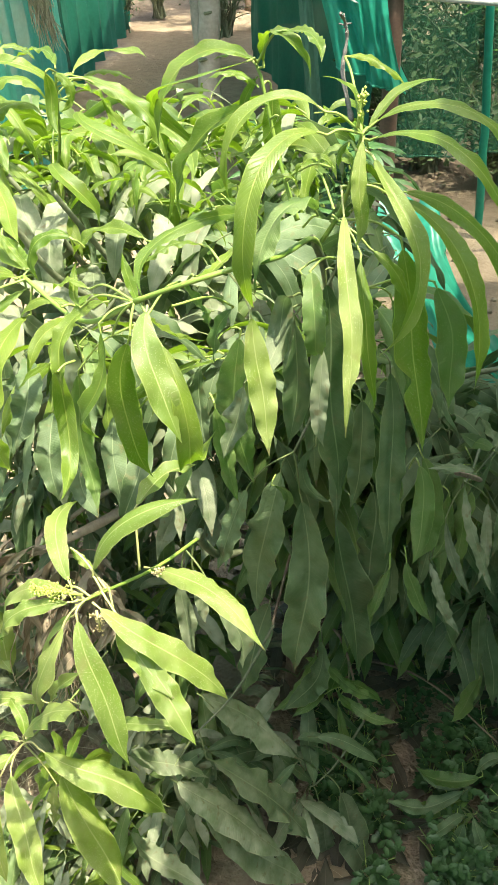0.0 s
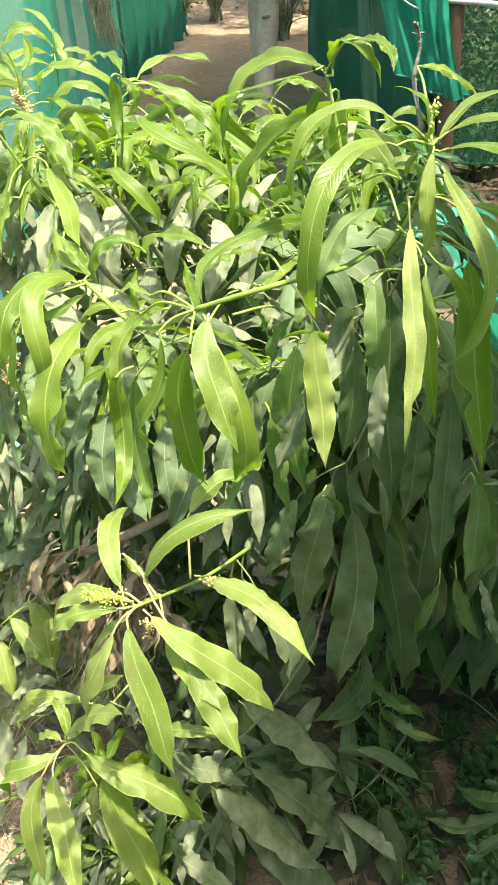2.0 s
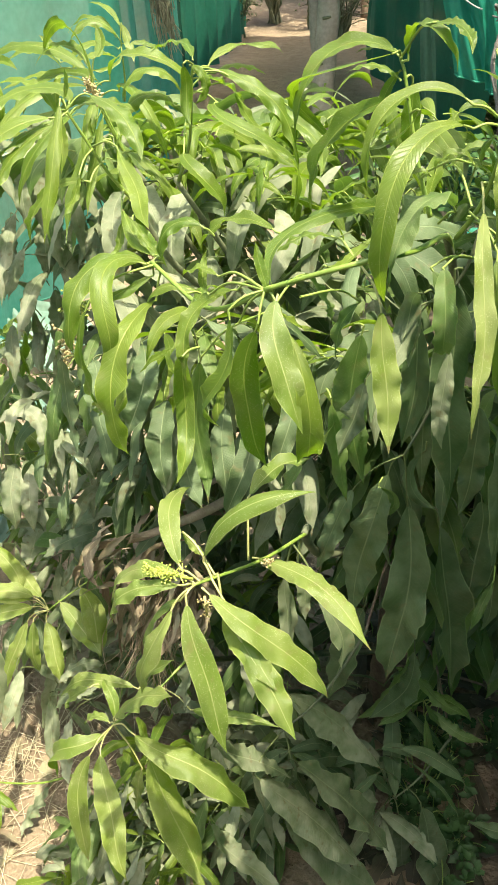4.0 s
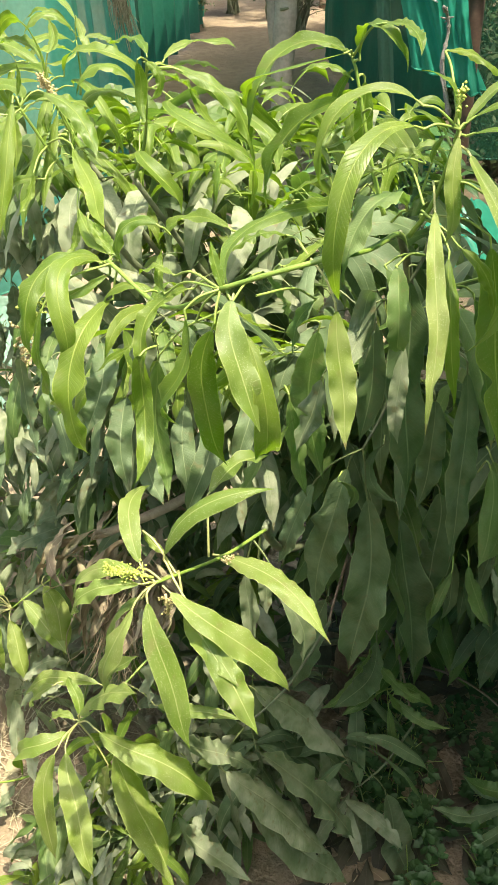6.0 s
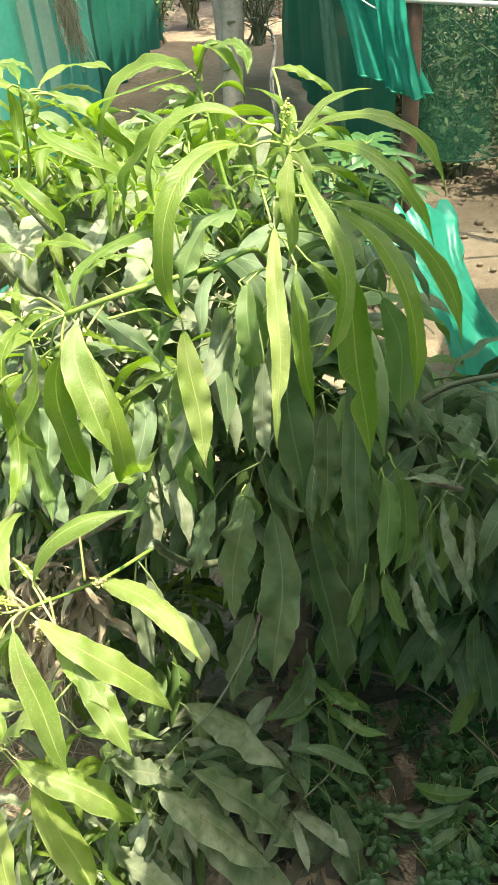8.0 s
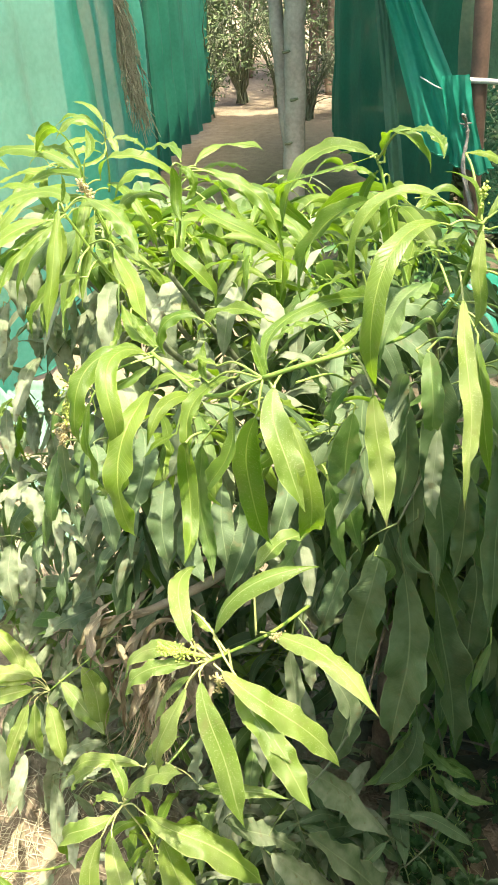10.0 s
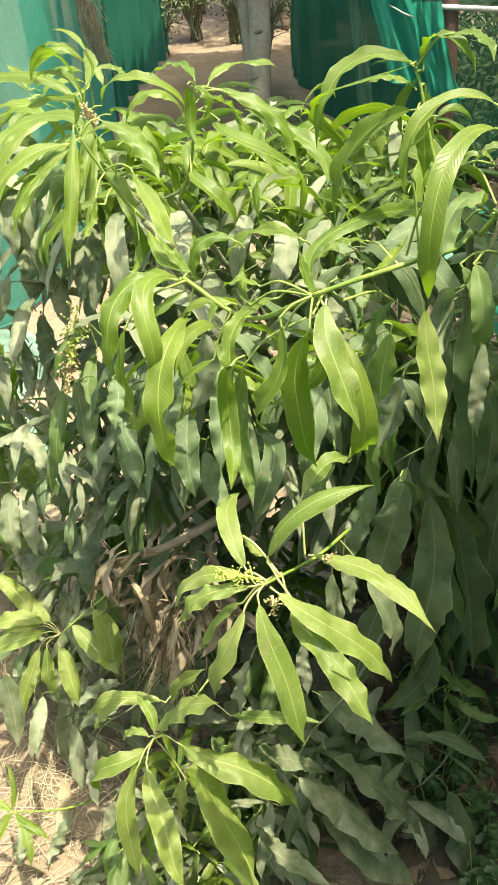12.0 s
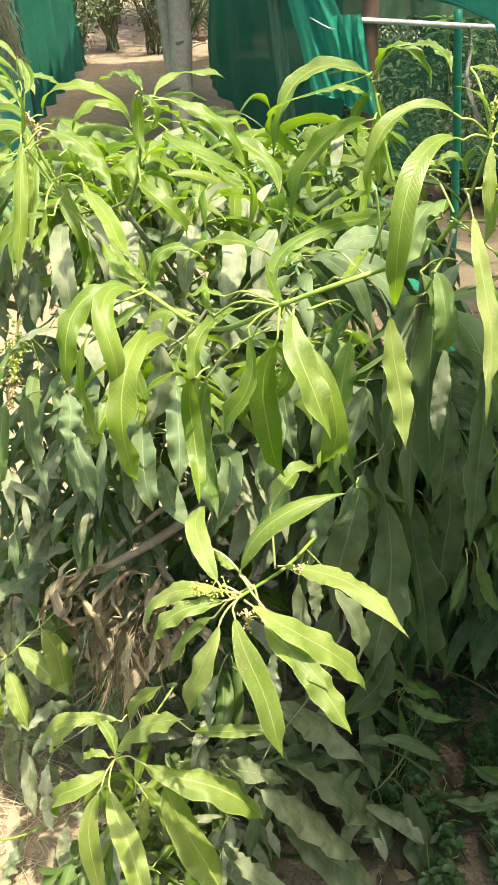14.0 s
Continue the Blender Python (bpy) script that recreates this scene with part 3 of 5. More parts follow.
branch([(-0.15, 1.32, 0.55), (-0.5, 1.4, 0.5), (-0.799, 1.4, 0.445)], 0.0062, 0.0030, bark_brown)
branch([(-0.5, 1.4, 0.5), (-0.76, 1.60, 0.48), (-1.0, 1.76, 0.52)], 0.0058, 0.0030, bark_brown)

# ---- shoots of the mango tree: attach point, turn at base and tip, length, width, roll ----
shoot("bright", (0.090, 0.765, 1.410), (0.106, 0.745, 1.464), False, 0.8, [
    (0.108, 0.750, 1.461, -107, -48, -28, -108, 0.097, 0.016, -24),
    (0.093, 0.740, 1.405, -83, -33, -91, -76, 0.204, 0.019, -3),
    (0.116, 0.750, 1.445, -82, -1, -3, -138, 0.213, 0.020, 2)])
shoot("bright", (0.062, 0.760, 1.372), (-0.070, 0.672, 1.348), False, 0.8, [
    (-0.070, 0.670, 1.343, -101, -34, -9, -74, 0.127, 0.030, -27),
    (0.016, 0.683, 1.333, -62, -74, -70, -67, 0.133, 0.027, 9)])
shoot("bright", (-0.048, 0.700, 1.053), (-0.126, 0.548, 1.113), True, 0.7, [
    (-0.143, 0.565, 1.112, 134, 43, 66, -26, 0.117, 0.022, -17),
    (-0.121, 0.551, 1.107, -32, -18, 46, -73, 0.187, 0.031, 5),
    (-0.085, 0.535, 1.066, -43, -24, -38, -55, 0.104, 0.030, 14),
    (-0.125, 0.576, 1.115, 6, 84, 18, -11, 0.143, 0.022, 26),
    (-0.088, 0.622, 1.084, -25, 22, -38, -44, 0.154, 0.028, 4),
    (-0.131, 0.533, 1.113, -71, -47, -21, -80, 0.160, 0.029, -8),
    (-0.142, 0.532, 1.102, -114, -44, -239, -93, 0.124, 0.029, 17),
    (-0.134, 0.540, 1.118, -154, 21, -214, -95, 0.109, 0.022, -18),
    (-0.140, 0.555, 1.116, 165, 3, 168, -82, 0.119, 0.023, -24)])
shoot("bright", (-0.048, 0.700, 1.053), (-0.126, 0.548, 1.113), False, 0.7, [
    (-0.095, 0.640, 1.143, 62, 31, 36, -18, 0.084, 0.024, -1),
    (-0.105, 0.560, 1.072, -52, -13, -35, -30, 0.090, 0.026, 14),
    (-0.150, 0.600, 1.127, 0, -69, -0, -33, 0.034, 0.010, 25),
    (-0.152, 0.580, 1.057, 146, -40, 161, -79, 0.130, 0.031, -21)])
shoot("pale", (-0.048, 0.700, 1.053), (-0.070, 0.660, 1.060), False, 1.0, [
    (-0.030, 0.660, 1.023, -50, -46, 82, -100, 0.126, 0.037, -9),
    (-0.065, 0.680, 1.013, -0, -92, 0, -80, 0.127, 0.021, -115),
    (-0.053, 0.690, 1.022, 0, -77, -0, -90, 0.089, 0.020, 59),
    (-0.154, 0.620, 0.932, -180, -72, -180, -88, 0.100, 0.022, -49),
    (-0.095, 0.620, 0.964, 180, -88, 180, -96, 0.092, 0.018, -99)])
shoot("young", (0.062, 0.760, 1.372), (-0.082, 0.672, 1.345), False, 1.0, [
    (-0.064, 0.658, 1.320, -48, -20, -116, -207, 0.238, 0.025, -158),
    (-0.085, 0.655, 1.321, 163, -67, 207, -118, 0.164, 0.030, -112),
    (-0.111, 0.657, 1.331, -45, -72, -332, -50, 0.148, 0.023, 89),
    (-0.116, 0.722, 1.320, -196, -10, -50, -90, 0.116, 0.020, -45),
    (-0.161, 0.679, 1.270, 109, -21, 92, -199, 0.191, 0.022, -169),
    (0.013, 0.687, 1.421, 54, -20, 298, -18, 0.246, 0.024, -56),
    (-0.096, 0.821, 1.338, 145, 24, 177, -64, 0.114, 0.018, -22),
    (-0.165, 0.800, 1.347, -197, 36, -119, -130, 0.086, 0.019, -25),
    (0.004, 0.726, 1.427, 120, -22, 119, -37, 0.144, 0.019, -20)])
shoot("young", (0.062, 0.760, 1.372), (-0.082, 0.672, 1.345), False, 1.0, [
    (-0.133, 0.720, 1.333, 162, 24, 144, -54, 0.051, 0.011, -6),
    (-0.143, 0.720, 1.314, 141, 23, 60, 62, 0.047, 0.010, -15),
    (-0.080, 0.680, 1.339, 136, 53, 116, 60, 0.045, 0.010, -19),
    (-0.030, 0.680, 1.365, 63, -18, 65, 25, 0.080, 0.010, 2),
    (-0.032, 0.750, 1.364, -163, 26, -153, -48, 0.059, 0.013, -6),
    (-0.081, 0.700, 1.324, 62, -66, 19, -11, 0.089, 0.011, 35),
    (-0.109, 0.690, 1.303, 0, 2, -0, -193, 0.112, 0.017, 117)])
shoot("mature", (-0.050, 0.700, 1.330), (-0.090, 0.720, 1.300), False, 1.0, [
    (-0.154, 0.720, 1.248, 124, -59, 107, -134, 0.183, 0.030, -153),
    (0.072, 0.759, 1.389, -117, 56, -120, -91, 0.150, 0.037, 13),
    (-0.006, 0.760, 1.298, 180, -47, 180, -95, 0.067, 0.017, -41),
    (-0.060, 0.780, 1.314, 27, -53, 50, -76, 0.078, 0.019, 31),
    (-0.063, 0.800, 1.090, 180, -83, 180, -44, 0.112, 0.028, -29),
    (-0.003, 0.800, 1.252, 180, -78, 180, -108, 0.204, 0.041, -105),
    (-0.032, 0.780, 1.175, -0, -84, 0, -77, 0.138, 0.023, 55)])
shoot("young", (-0.150, 0.735, 1.290), (-0.222, 0.800, 1.308), False, 1.0, [
    (-0.217, 0.789, 1.271, -98, 20, -107, -134, 0.225, 0.032, -1),
    (-0.227, 0.798, 1.306, -169, 26, -94, -118, 0.164, 0.026, -31),
    (-0.221, 0.800, 1.302, -139, 52, -21, -145, 0.196, 0.024, -6),
    (-0.271, 0.743, 1.288, -147, -56, -44, -165, 0.210, 0.023, 170),
    (-0.230, 0.800, 1.304, 132, 24, 306, -53, 0.091, 0.020, -12),
    (-0.221, 0.800, 1.294, -133, -6, -175, -46, 0.076, 0.015, -10),
    (-0.164, 0.770, 1.291, 185, 32, 150, -86, 0.088, 0.016, -19),
    (-0.216, 0.810, 1.310, 156, 14, 116, 32, 0.081, 0.017, -19),
    (-0.212, 0.810, 1.303, 155, 37, 152, 49, 0.062, 0.013, -6)])
shoot("young", (-0.150, 0.735, 1.290), (-0.222, 0.800, 1.308), False, 1.0, [
    (-0.187, 0.740, 1.244, 180, -27, 180, -52, 0.052, 0.011, -26)])
shoot("young", (0.052, 0.830, 1.357), (0.012, 0.862, 1.493), True, 0.6, [
    (0.013, 0.857, 1.494, 141, 30, 260, -100, 0.161, 0.021, -22),
    (0.011, 0.846, 1.502, -108, 1, -378, -57, 0.243, 0.020, 12),
    (0.012, 0.816, 1.466, 139, -9, 226, -101, 0.156, 0.029, -47),
    (0.019, 0.857, 1.492, -105, 91, 14, -91, 0.108, 0.017, 48),
    (0.038, 0.820, 1.529, -14, 10, -96, -39, 0.065, 0.014, 10),
    (0.014, 0.860, 1.474, 180, 53, 180, -39, 0.056, 0.012, -13),
    (0.013, 0.860, 1.483, 132, -38, 181, -115, 0.061, 0.013, -90),
    (0.024, 0.880, 1.473, -0, -84, 0, -92, 0.092, 0.020, 89),
    (0.013, 0.860, 1.497, 152, 22, 158, -30, 0.049, 0.011, -8)])
shoot("young", (0.052, 0.830, 1.357), (0.012, 0.862, 1.493), False, 0.6, [
    (0.034, 0.840, 1.453, 153, -65, 151, 7, 0.102, 0.007, -26),
    (0.049, 0.820, 1.400, 180, 47, 180, -98, 0.037, 0.008, -27),
    (0.085, 0.800, 1.418, 180, 62, 180, -101, 0.050, 0.010, -23)])
shoot("young", (0.077, 0.790, 1.353), (0.106, 0.745, 1.464), True, 0.8, [
    (0.075, 0.735, 1.484, -191, 38, -106, -116, 0.144, 0.017, -10),
    (0.077, 0.730, 1.467, -138, 26, -95, -149, 0.227, 0.022, -12),
    (0.111, 0.740, 1.361, -96, -45, -23, -89, 0.146, 0.019, -20),
    (0.113, 0.750, 1.457, -31, 30, -34, -75, 0.164, 0.018, 13),
    (0.111, 0.760, 1.461, 49, 52, 18, -6, 0.087, 0.012, -2),
    (0.113, 0.760, 1.465, 12, 41, -55, -71, 0.163, 0.017, 9),
    (0.135, 0.770, 1.404, -9, -16, -100, -92, 0.215, 0.024, 31),
    (0.140, 0.780, 1.404, 13, -6, -65, -79, 0.198, 0.024, 39),
    (0.149, 0.780, 1.361, -52, -70, -70, -72, 0.211, 0.038, 33)])
shoot("young", (0.077, 0.790, 1.353), (0.106, 0.745, 1.464), False, 0.8, [
    (0.106, 0.750, 1.466, 108, 86, 173, -1, 0.060, 0.013, 46),
    (0.091, 0.790, 1.514, 29, 3, -12, -57, 0.068, 0.012, 29),
    (0.120, 0.760, 1.358, -34, -19, 26, -96, 0.080, 0.017, 19),
    (0.097, 0.760, 1.454, 180, -32, 180, -109, 0.027, 0.006, -51),
    (0.069, 0.820, 1.411, 0, 83, -0, -135, 0.072, 0.016, 15)])
shoot("mature", (0.100, 0.800, 1.330), (0.120, 0.820, 1.290), False, 0.9, [
    (0.187, 0.800, 1.308, 0, -63, -99, -86, 0.140, 0.035, 80),
    (0.217, 0.950, 0.996, 0, -62, 0, -112, 0.204, 0.040, 92),
    (0.066, 0.743, 1.343, -77, 12, -115, -171, 0.120, 0.024, 9),
    (0.056, 0.760, 1.336, -33, -43, -18, -107, 0.084, 0.021, 37),
    (0.149, 0.840, 1.276, 0, -71, -0, -80, 0.159, 0.032, 52),
    (0.022, 0.900, 0.972, 0, 3, -0, -183, 0.070, 0.017, 96)])
shoot("old", (0.104, 0.840, 1.349), (0.084, 0.840, 1.281), True, 0.8, [
    (0.081, 0.830, 1.305, 28, -82, 49, -86, 0.317, 0.051, 93),
    (0.157, 0.860, 1.184, 0, -82, -0, -92, 0.299, 0.043, 78),
    (0.050, 0.840, 1.248, 0, -83, -0, -100, 0.170, 0.039, 94),
    (0.131, 0.900, 1.114, 0, -82, 0, -101, 0.177, 0.044, 94),
    (-0.015, 0.880, 1.198, 180, -83, 180, -85, 0.187, 0.036, -75),
    (0.079, 0.950, 1.001, 180, -45, 180, -165, 0.120, 0.020, -130)])
shoot("pale", (0.104, 0.840, 1.349), (0.070, 0.760, 1.300), False, 1.0, [
    (0.005, 0.731, 1.230, -196, -83, -124, -62, 0.089, 0.030, -68),
    (0.080, 0.730, 1.275, -89, -66, -150, -109, 0.115, 0.019, 1),
    (0.051, 0.717, 1.330, 129, -17, 32, -228, 0.126, 0.025, -151),
    (0.051, 0.750, 1.303, 180, -78, 180, -91, 0.067, 0.016, -71)])
shoot("old", (0.101, 0.950, 1.193), (0.051, 0.900, 1.027), True, 0.8, [
    (0.036, 0.920, 0.994, -120, -69, -221, -92, 0.265, 0.061, 5),
    (0.059, 0.900, 0.964, -16, -77, -216, -86, 0.328, 0.066, 79),
    (0.106, 0.950, 0.895, -30, -78, 12, -83, 0.342, 0.068, 24),
    (-0.006, 0.880, 0.986, -180, -69, -180, -77, 0.158, 0.039, -47),
    (0.158, 0.950, 0.937, 0, -79, -0, -103, 0.219, 0.055, 109),
    (0.193, 0.970, 0.796, 0, -74, 0, -107, 0.136, 0.023, 97),
    (0.222, 0.990, 0.767, -0, -84, 0, -74, 0.149, 0.027, 45),
    (0.016, 1.000, 0.662, 180, -75, 180, -81, 0.248, 0.062, -52),
    (0.100, 1.000, 0.574, 180, -99, 180, -44, 0.215, 0.052, 142)])
shoot("old", (0.101, 0.950, 1.193), (0.051, 0.900, 1.027), False, 0.8, [
    (0.130, 0.970, 0.900, 0, -67, 0, -74, 0.210, 0.044, 27),
    (0.256, 1.100, 0.868, 0, -24, -0, -3, 0.083, 0.020, 17)])
shoot("old", (0.441, 1.250, 0.966), (0.347, 1.150, 0.822), True, 0.9, [
    (0.356, 1.100, 0.892, -138, -50, -223, -142, 0.286, 0.027, -73),
    (0.271, 1.050, 0.720, 21, -82, -51, -60, 0.266, 0.029, 55),
    (0.298, 1.100, 0.731, 0, -91, -0, -55, 0.185, 0.026, -141),
    (0.353, 1.100, 0.721, -0, -73, 0, -70, 0.162, 0.031, 33),
    (0.321, 1.120, 0.787, 180, -48, 180, -124, 0.161, 0.022, -53),
    (0.263, 1.120, 0.635, -0, -82, 0, -65, 0.159, 0.030, 31),
    (0.397, 1.150, 0.529, 180, -84, 180, -106, 0.218, 0.031, -100),
    (0.354, 1.120, 0.941, 180, 62, 180, -65, 0.064, 0.016, -8)])
shoot("mature", (0.485, 1.100, 0.155), (0.413, 1.000, 0.072), True, 0.6, [
    (0.412, 1.000, 0.213, 180, -45, 180, 60, 0.143, 0.036, -10),
    (0.403, 1.000, 0.167, 180, -71, 180, 17, 0.179, 0.045, 1),
    (0.414, 0.990, 0.108, 174, -59, 197, -30, 0.133, 0.033, -19),
    (0.421, 0.990, 0.099, 10, -67, -30, -72, 0.183, 0.044, 37),
    (0.400, 1.100, 0.373, 180, -83, 180, -67, 0.142, 0.036, -31),
    (0.128, 1.000, 0.446, -0, -72, 0, 0, 0.155, 0.026, 3),
    (0.102, 1.000, 0.518, -0, -61, 0, -27, 0.143, 0.030, 12),
    (0.092, 1.020, 0.523, 180, -88, 180, -44, 0.195, 0.036, -28)])
shoot("pale", (0.185, 1.020, 0.331), (0.095, 0.950, 0.231), True, 0.6, [
    (0.141, 0.940, 0.245, -17, -76, -10, -73, 0.311, 0.076, 30),
    (0.103, 0.950, 0.199, 0, -78, -0, -92, 0.302, 0.048, 66),
    (0.088, 0.970, 0.185, 0, -88, -0, -91, 0.250, 0.038, 88),
    (0.017, 0.950, 0.330, -0, -80, 0, -80, 0.253, 0.059, 31)])
shoot("pale", (0.021, 0.950, 0.654), (-0.098, 0.860, 0.495), True, 0.8, [
    (-0.074, 0.800, 0.520, 13, -50, 17, -68, 0.335, 0.077, 9),
    (-0.128, 0.777, 0.497, 7, -51, 14, -59, 0.321, 0.077, 6),
    (-0.099, 0.900, 0.543, 25, -46, -10, -52, 0.259, 0.070, 22),
    (-0.180, 0.753, 0.586, 55, -57, -4, -31, 0.174, 0.050, 28),
    (-0.092, 0.800, 0.361, 14, -56, 11, -55, 0.327, 0.084, 22),
    (-0.179, 0.700, 0.484, 5, -82, -11, -20, 0.197, 0.045, 12)])
shoot("young", (-0.278, 1.120, 1.287), (-0.236, 1.065, 1.445), True, 0.8, [
    (-0.225, 1.098, 1.436, 84, 29, -51, -18, 0.120, 0.019, -10),
    (-0.235, 1.063, 1.449, 106, 35, 183, -40, 0.100, 0.018, 6),
    (-0.241, 1.040, 1.450, 95, -50, 123, -143, 0.077, 0.017, 175),
    (-0.218, 1.087, 1.435, -18, -0, -0, -89, 0.174, 0.024, 29),
    (-0.209, 1.070, 1.401, -103, 9, 153, -78, 0.269, 0.034, -7),
    (-0.187, 1.078, 1.425, 30, -34, -97, -21, 0.191, 0.026, 54),
    (-0.243, 1.027, 1.352, -88, 4, 79, -87, 0.116, 0.025, -2),
    (-0.241, 1.070, 1.442, -47, 15, 50, -171, 0.064, 0.014, 36),
    (-0.256, 1.080, 1.404, -142, 87, -186, -90, 0.113, 0.024, -27)])
shoot("young", (-0.278, 1.120, 1.287), (-0.236, 1.065, 1.445), False, 0.8, [
    (-0.232, 1.080, 1.426, 49, -6, 29, -58, 0.076, 0.016, 23),
    (-0.222, 1.120, 1.424, 74, 21, -22, -32, 0.077, 0.014, 3),
    (-0.265, 1.080, 1.393, 152, 47, 274, -100, 0.108, 0.023, -13),
    (-0.200, 1.120, 1.409, -0, -72, 0, -23, 0.142, 0.021, 31)])
shoot("young", (-0.305, 1.000, 1.300), (-0.358, 0.960, 1.415), True, 0.8, [
    (-0.368, 0.950, 1.409, -154, 7, -113, -71, 0.151, 0.030, -13),
    (-0.363, 0.947, 1.406, -150, -16, -107, -60, 0.131, 0.022, -17),
    (-0.359, 0.949, 1.430, -86, -47, -112, -73, 0.161, 0.018, -4),
    (-0.338, 0.971, 1.431, -1, -16, -70, -46, 0.115, 0.024, 28),
    (-0.355, 0.962, 1.420, 101, 18, 294, -33, 0.167, 0.028, -3),
    (-0.300, 0.950, 1.380, -52, -39, -66, -6, 0.140, 0.022, 11),
    (-0.259, 0.860, 1.328, -38, -26, -55, -13, 0.074, 0.016, 18),
    (-0.363, 0.950, 1.416, -63, -57, -100, -69, 0.068, 0.015, 12),
    (-0.347, 0.970, 1.417, 27, 21, 25, -46, 0.073, 0.016, 21)])
shoot("young", (-0.305, 1.000, 1.300), (-0.358, 0.960, 1.415), False, 0.8, [
    (-0.364, 0.970, 1.424, -0, 62, 0, 99, 0.035, 0.007, 79),
    (-0.333, 0.970, 1.383, 180, 58, 180, 115, 0.022, 0.005, -70),
    (-0.371, 0.960, 1.406, -134, -13, -134, -28, 0.089, 0.019, -7),
    (-0.341, 0.930, 1.352, -139, -79, -102, -20, 0.055, 0.012, -22),
    (-0.337, 0.950, 1.338, -175, 11, -124, -95, 0.124, 0.018, -35),
    (-0.296, 0.930, 1.301, -119, -85, -98, -20, 0.054, 0.012, -11),
    (-0.384, 0.990, 1.399, 122, 47, 201, -25, 0.122, 0.020, 14)])
shoot("bright", (-0.402, 1.250, 0.589), (-0.600, 1.110, 0.430), True, 0.7, [
    (-0.585, 1.126, 0.444, -29, -22, -43, -18, 0.150, 0.044, 12),
    (-0.605, 1.101, 0.413, -55, -36, -60, -70, 0.134, 0.039, -5),
    (-0.618, 1.079, 0.435, -89, -49, -84, -113, 0.138, 0.033, -7),
    (-0.643, 1.105, 0.406, -116, -43, -131, -74, 0.175, 0.040, -18),
    (-0.654, 1.142, 0.416, -80, 69, -249, -78, 0.122, 0.035, -44),
    (-0.634, 1.120, 0.423, -130, 31, -177, -53, 0.146, 0.042, -13),
    (-0.635, 1.130, 0.437, -166, 46, -174, -58, 0.133, 0.039, -22),
    (-0.632, 1.150, 0.417, 138, -8, 157, 65, 0.110, 0.032, -12),
    (-0.522, 1.100, 0.519, -15, -55, -98, -83, 0.164, 0.048, 43)])
shoot("bright", (-0.402, 1.250, 0.589), (-0.600, 1.110, 0.430), False, 0.7, [
    (-0.761, 1.200, 0.502, -5, -15, -58, -78, 0.143, 0.041, 22),
    (-0.793, 1.459, 0.599, -20, 36, -50, -81, 0.144, 0.042, 10),
    (-0.724, 1.463, 0.850, 132, -54, 157, -80, 0.159, 0.037, -40)])
shoot("pale", (-0.600, 1.400, 0.700), (-0.700, 1.400, 0.600), False, 0.7, [
    (-0.772, 1.402, 0.561, -71, 12, -80, -97, 0.177, 0.057, -8),
    (-0.724, 1.395, 0.459, -99, -70, -71, 33, 0.184, 0.062, -24),
    (-0.658, 1.452, 0.979, -171, -59, -82, -66, 0.127, 0.043, -52),
    (-0.724, 1.500, 1.087, -120, -72, -132, -75, 0.176, 0.048, -35),
    (-0.677, 1.500, 1.087, -24, -54, -111, -79, 0.128, 0.043, 45),
    (-0.624, 1.450, 1.206, -101, -61, -62, -91, 0.128, 0.038, -32),
    (-0.503, 1.300, 0.670, 180, -56, 180, -59, 0.124, 0.037, -19),
    (-0.580, 1.400, 1.069, -0, -87, 0, -87, 0.119, 0.039, 68),
    (-0.612, 1.350, 0.585, 0, -69, -0, 22, 0.115, 0.028, 21)])
shoot("pale", (-0.600, 1.400, 0.700), (-0.700, 1.400, 0.600), False, 0.7, [
    (-0.518, 1.250, 0.534, -161, -7, -156, -38, 0.148, 0.050, -13),
    (-0.456, 1.200, 0.622, 180, -9, 180, -45, 0.147, 0.049, -6),
    (-0.704, 1.050, 0.388, -73, -75, -85, -72, 0.181, 0.047, -8),
    (-0.629, 1.000, 0.387, 135, -95, 249, -64, 0.182, 0.035, 73),
    (-0.226, 0.900, 1.199, 0, -79, -0, -126, 0.126, 0.038, 120),
    (-0.070, 1.200, 1.342, 180, -25, 180, -33, 0.043, 0.014, -12),
    (-0.447, 1.200, 1.256, 180, -52, 180, -74, 0.175, 0.026, -32),
    (-0.659, 1.500, 0.939, -64, -67, -110, -79, 0.139, 0.044, 12),
    (-0.643, 1.420, 0.843, -59, -43, 9, -132, 0.139, 0.041, 9)])
shoot("pale", (-0.600, 1.400, 0.700), (-0.700, 1.400, 0.600), False, 0.7, [
    (-0.610, 1.380, 0.759, -125, -60, -150, -86, 0.145, 0.025, -30),
    (-0.706, 1.420, 0.568, -49, -47, -22, -9, 0.082, 0.028, -10),
    (-0.503, 1.360, 1.119, -48, -66, -179, -63, 0.097, 0.024, 43),
    (-0.477, 1.340, 1.116, -85, -58, -148, -83, 0.099, 0.025, 7),
    (-0.442, 1.340, 1.148, -50, -63, -185, -69, 0.104, 0.023, 48),
    (-0.352, 1.250, 1.216, -137, -69, -141, -72, 0.091, 0.028, -25),
    (-0.618, 1.150, 0.312, -118, -70, -138, -89, 0.326, 0.039, -29),
    (-0.688, 1.450, 0.911, -46, -78, -119, -83, 0.135, 0.033, 23),
    (-0.472, 1.050, 0.361, -164, 42, -130, -58, 0.109, 0.032, -0)])
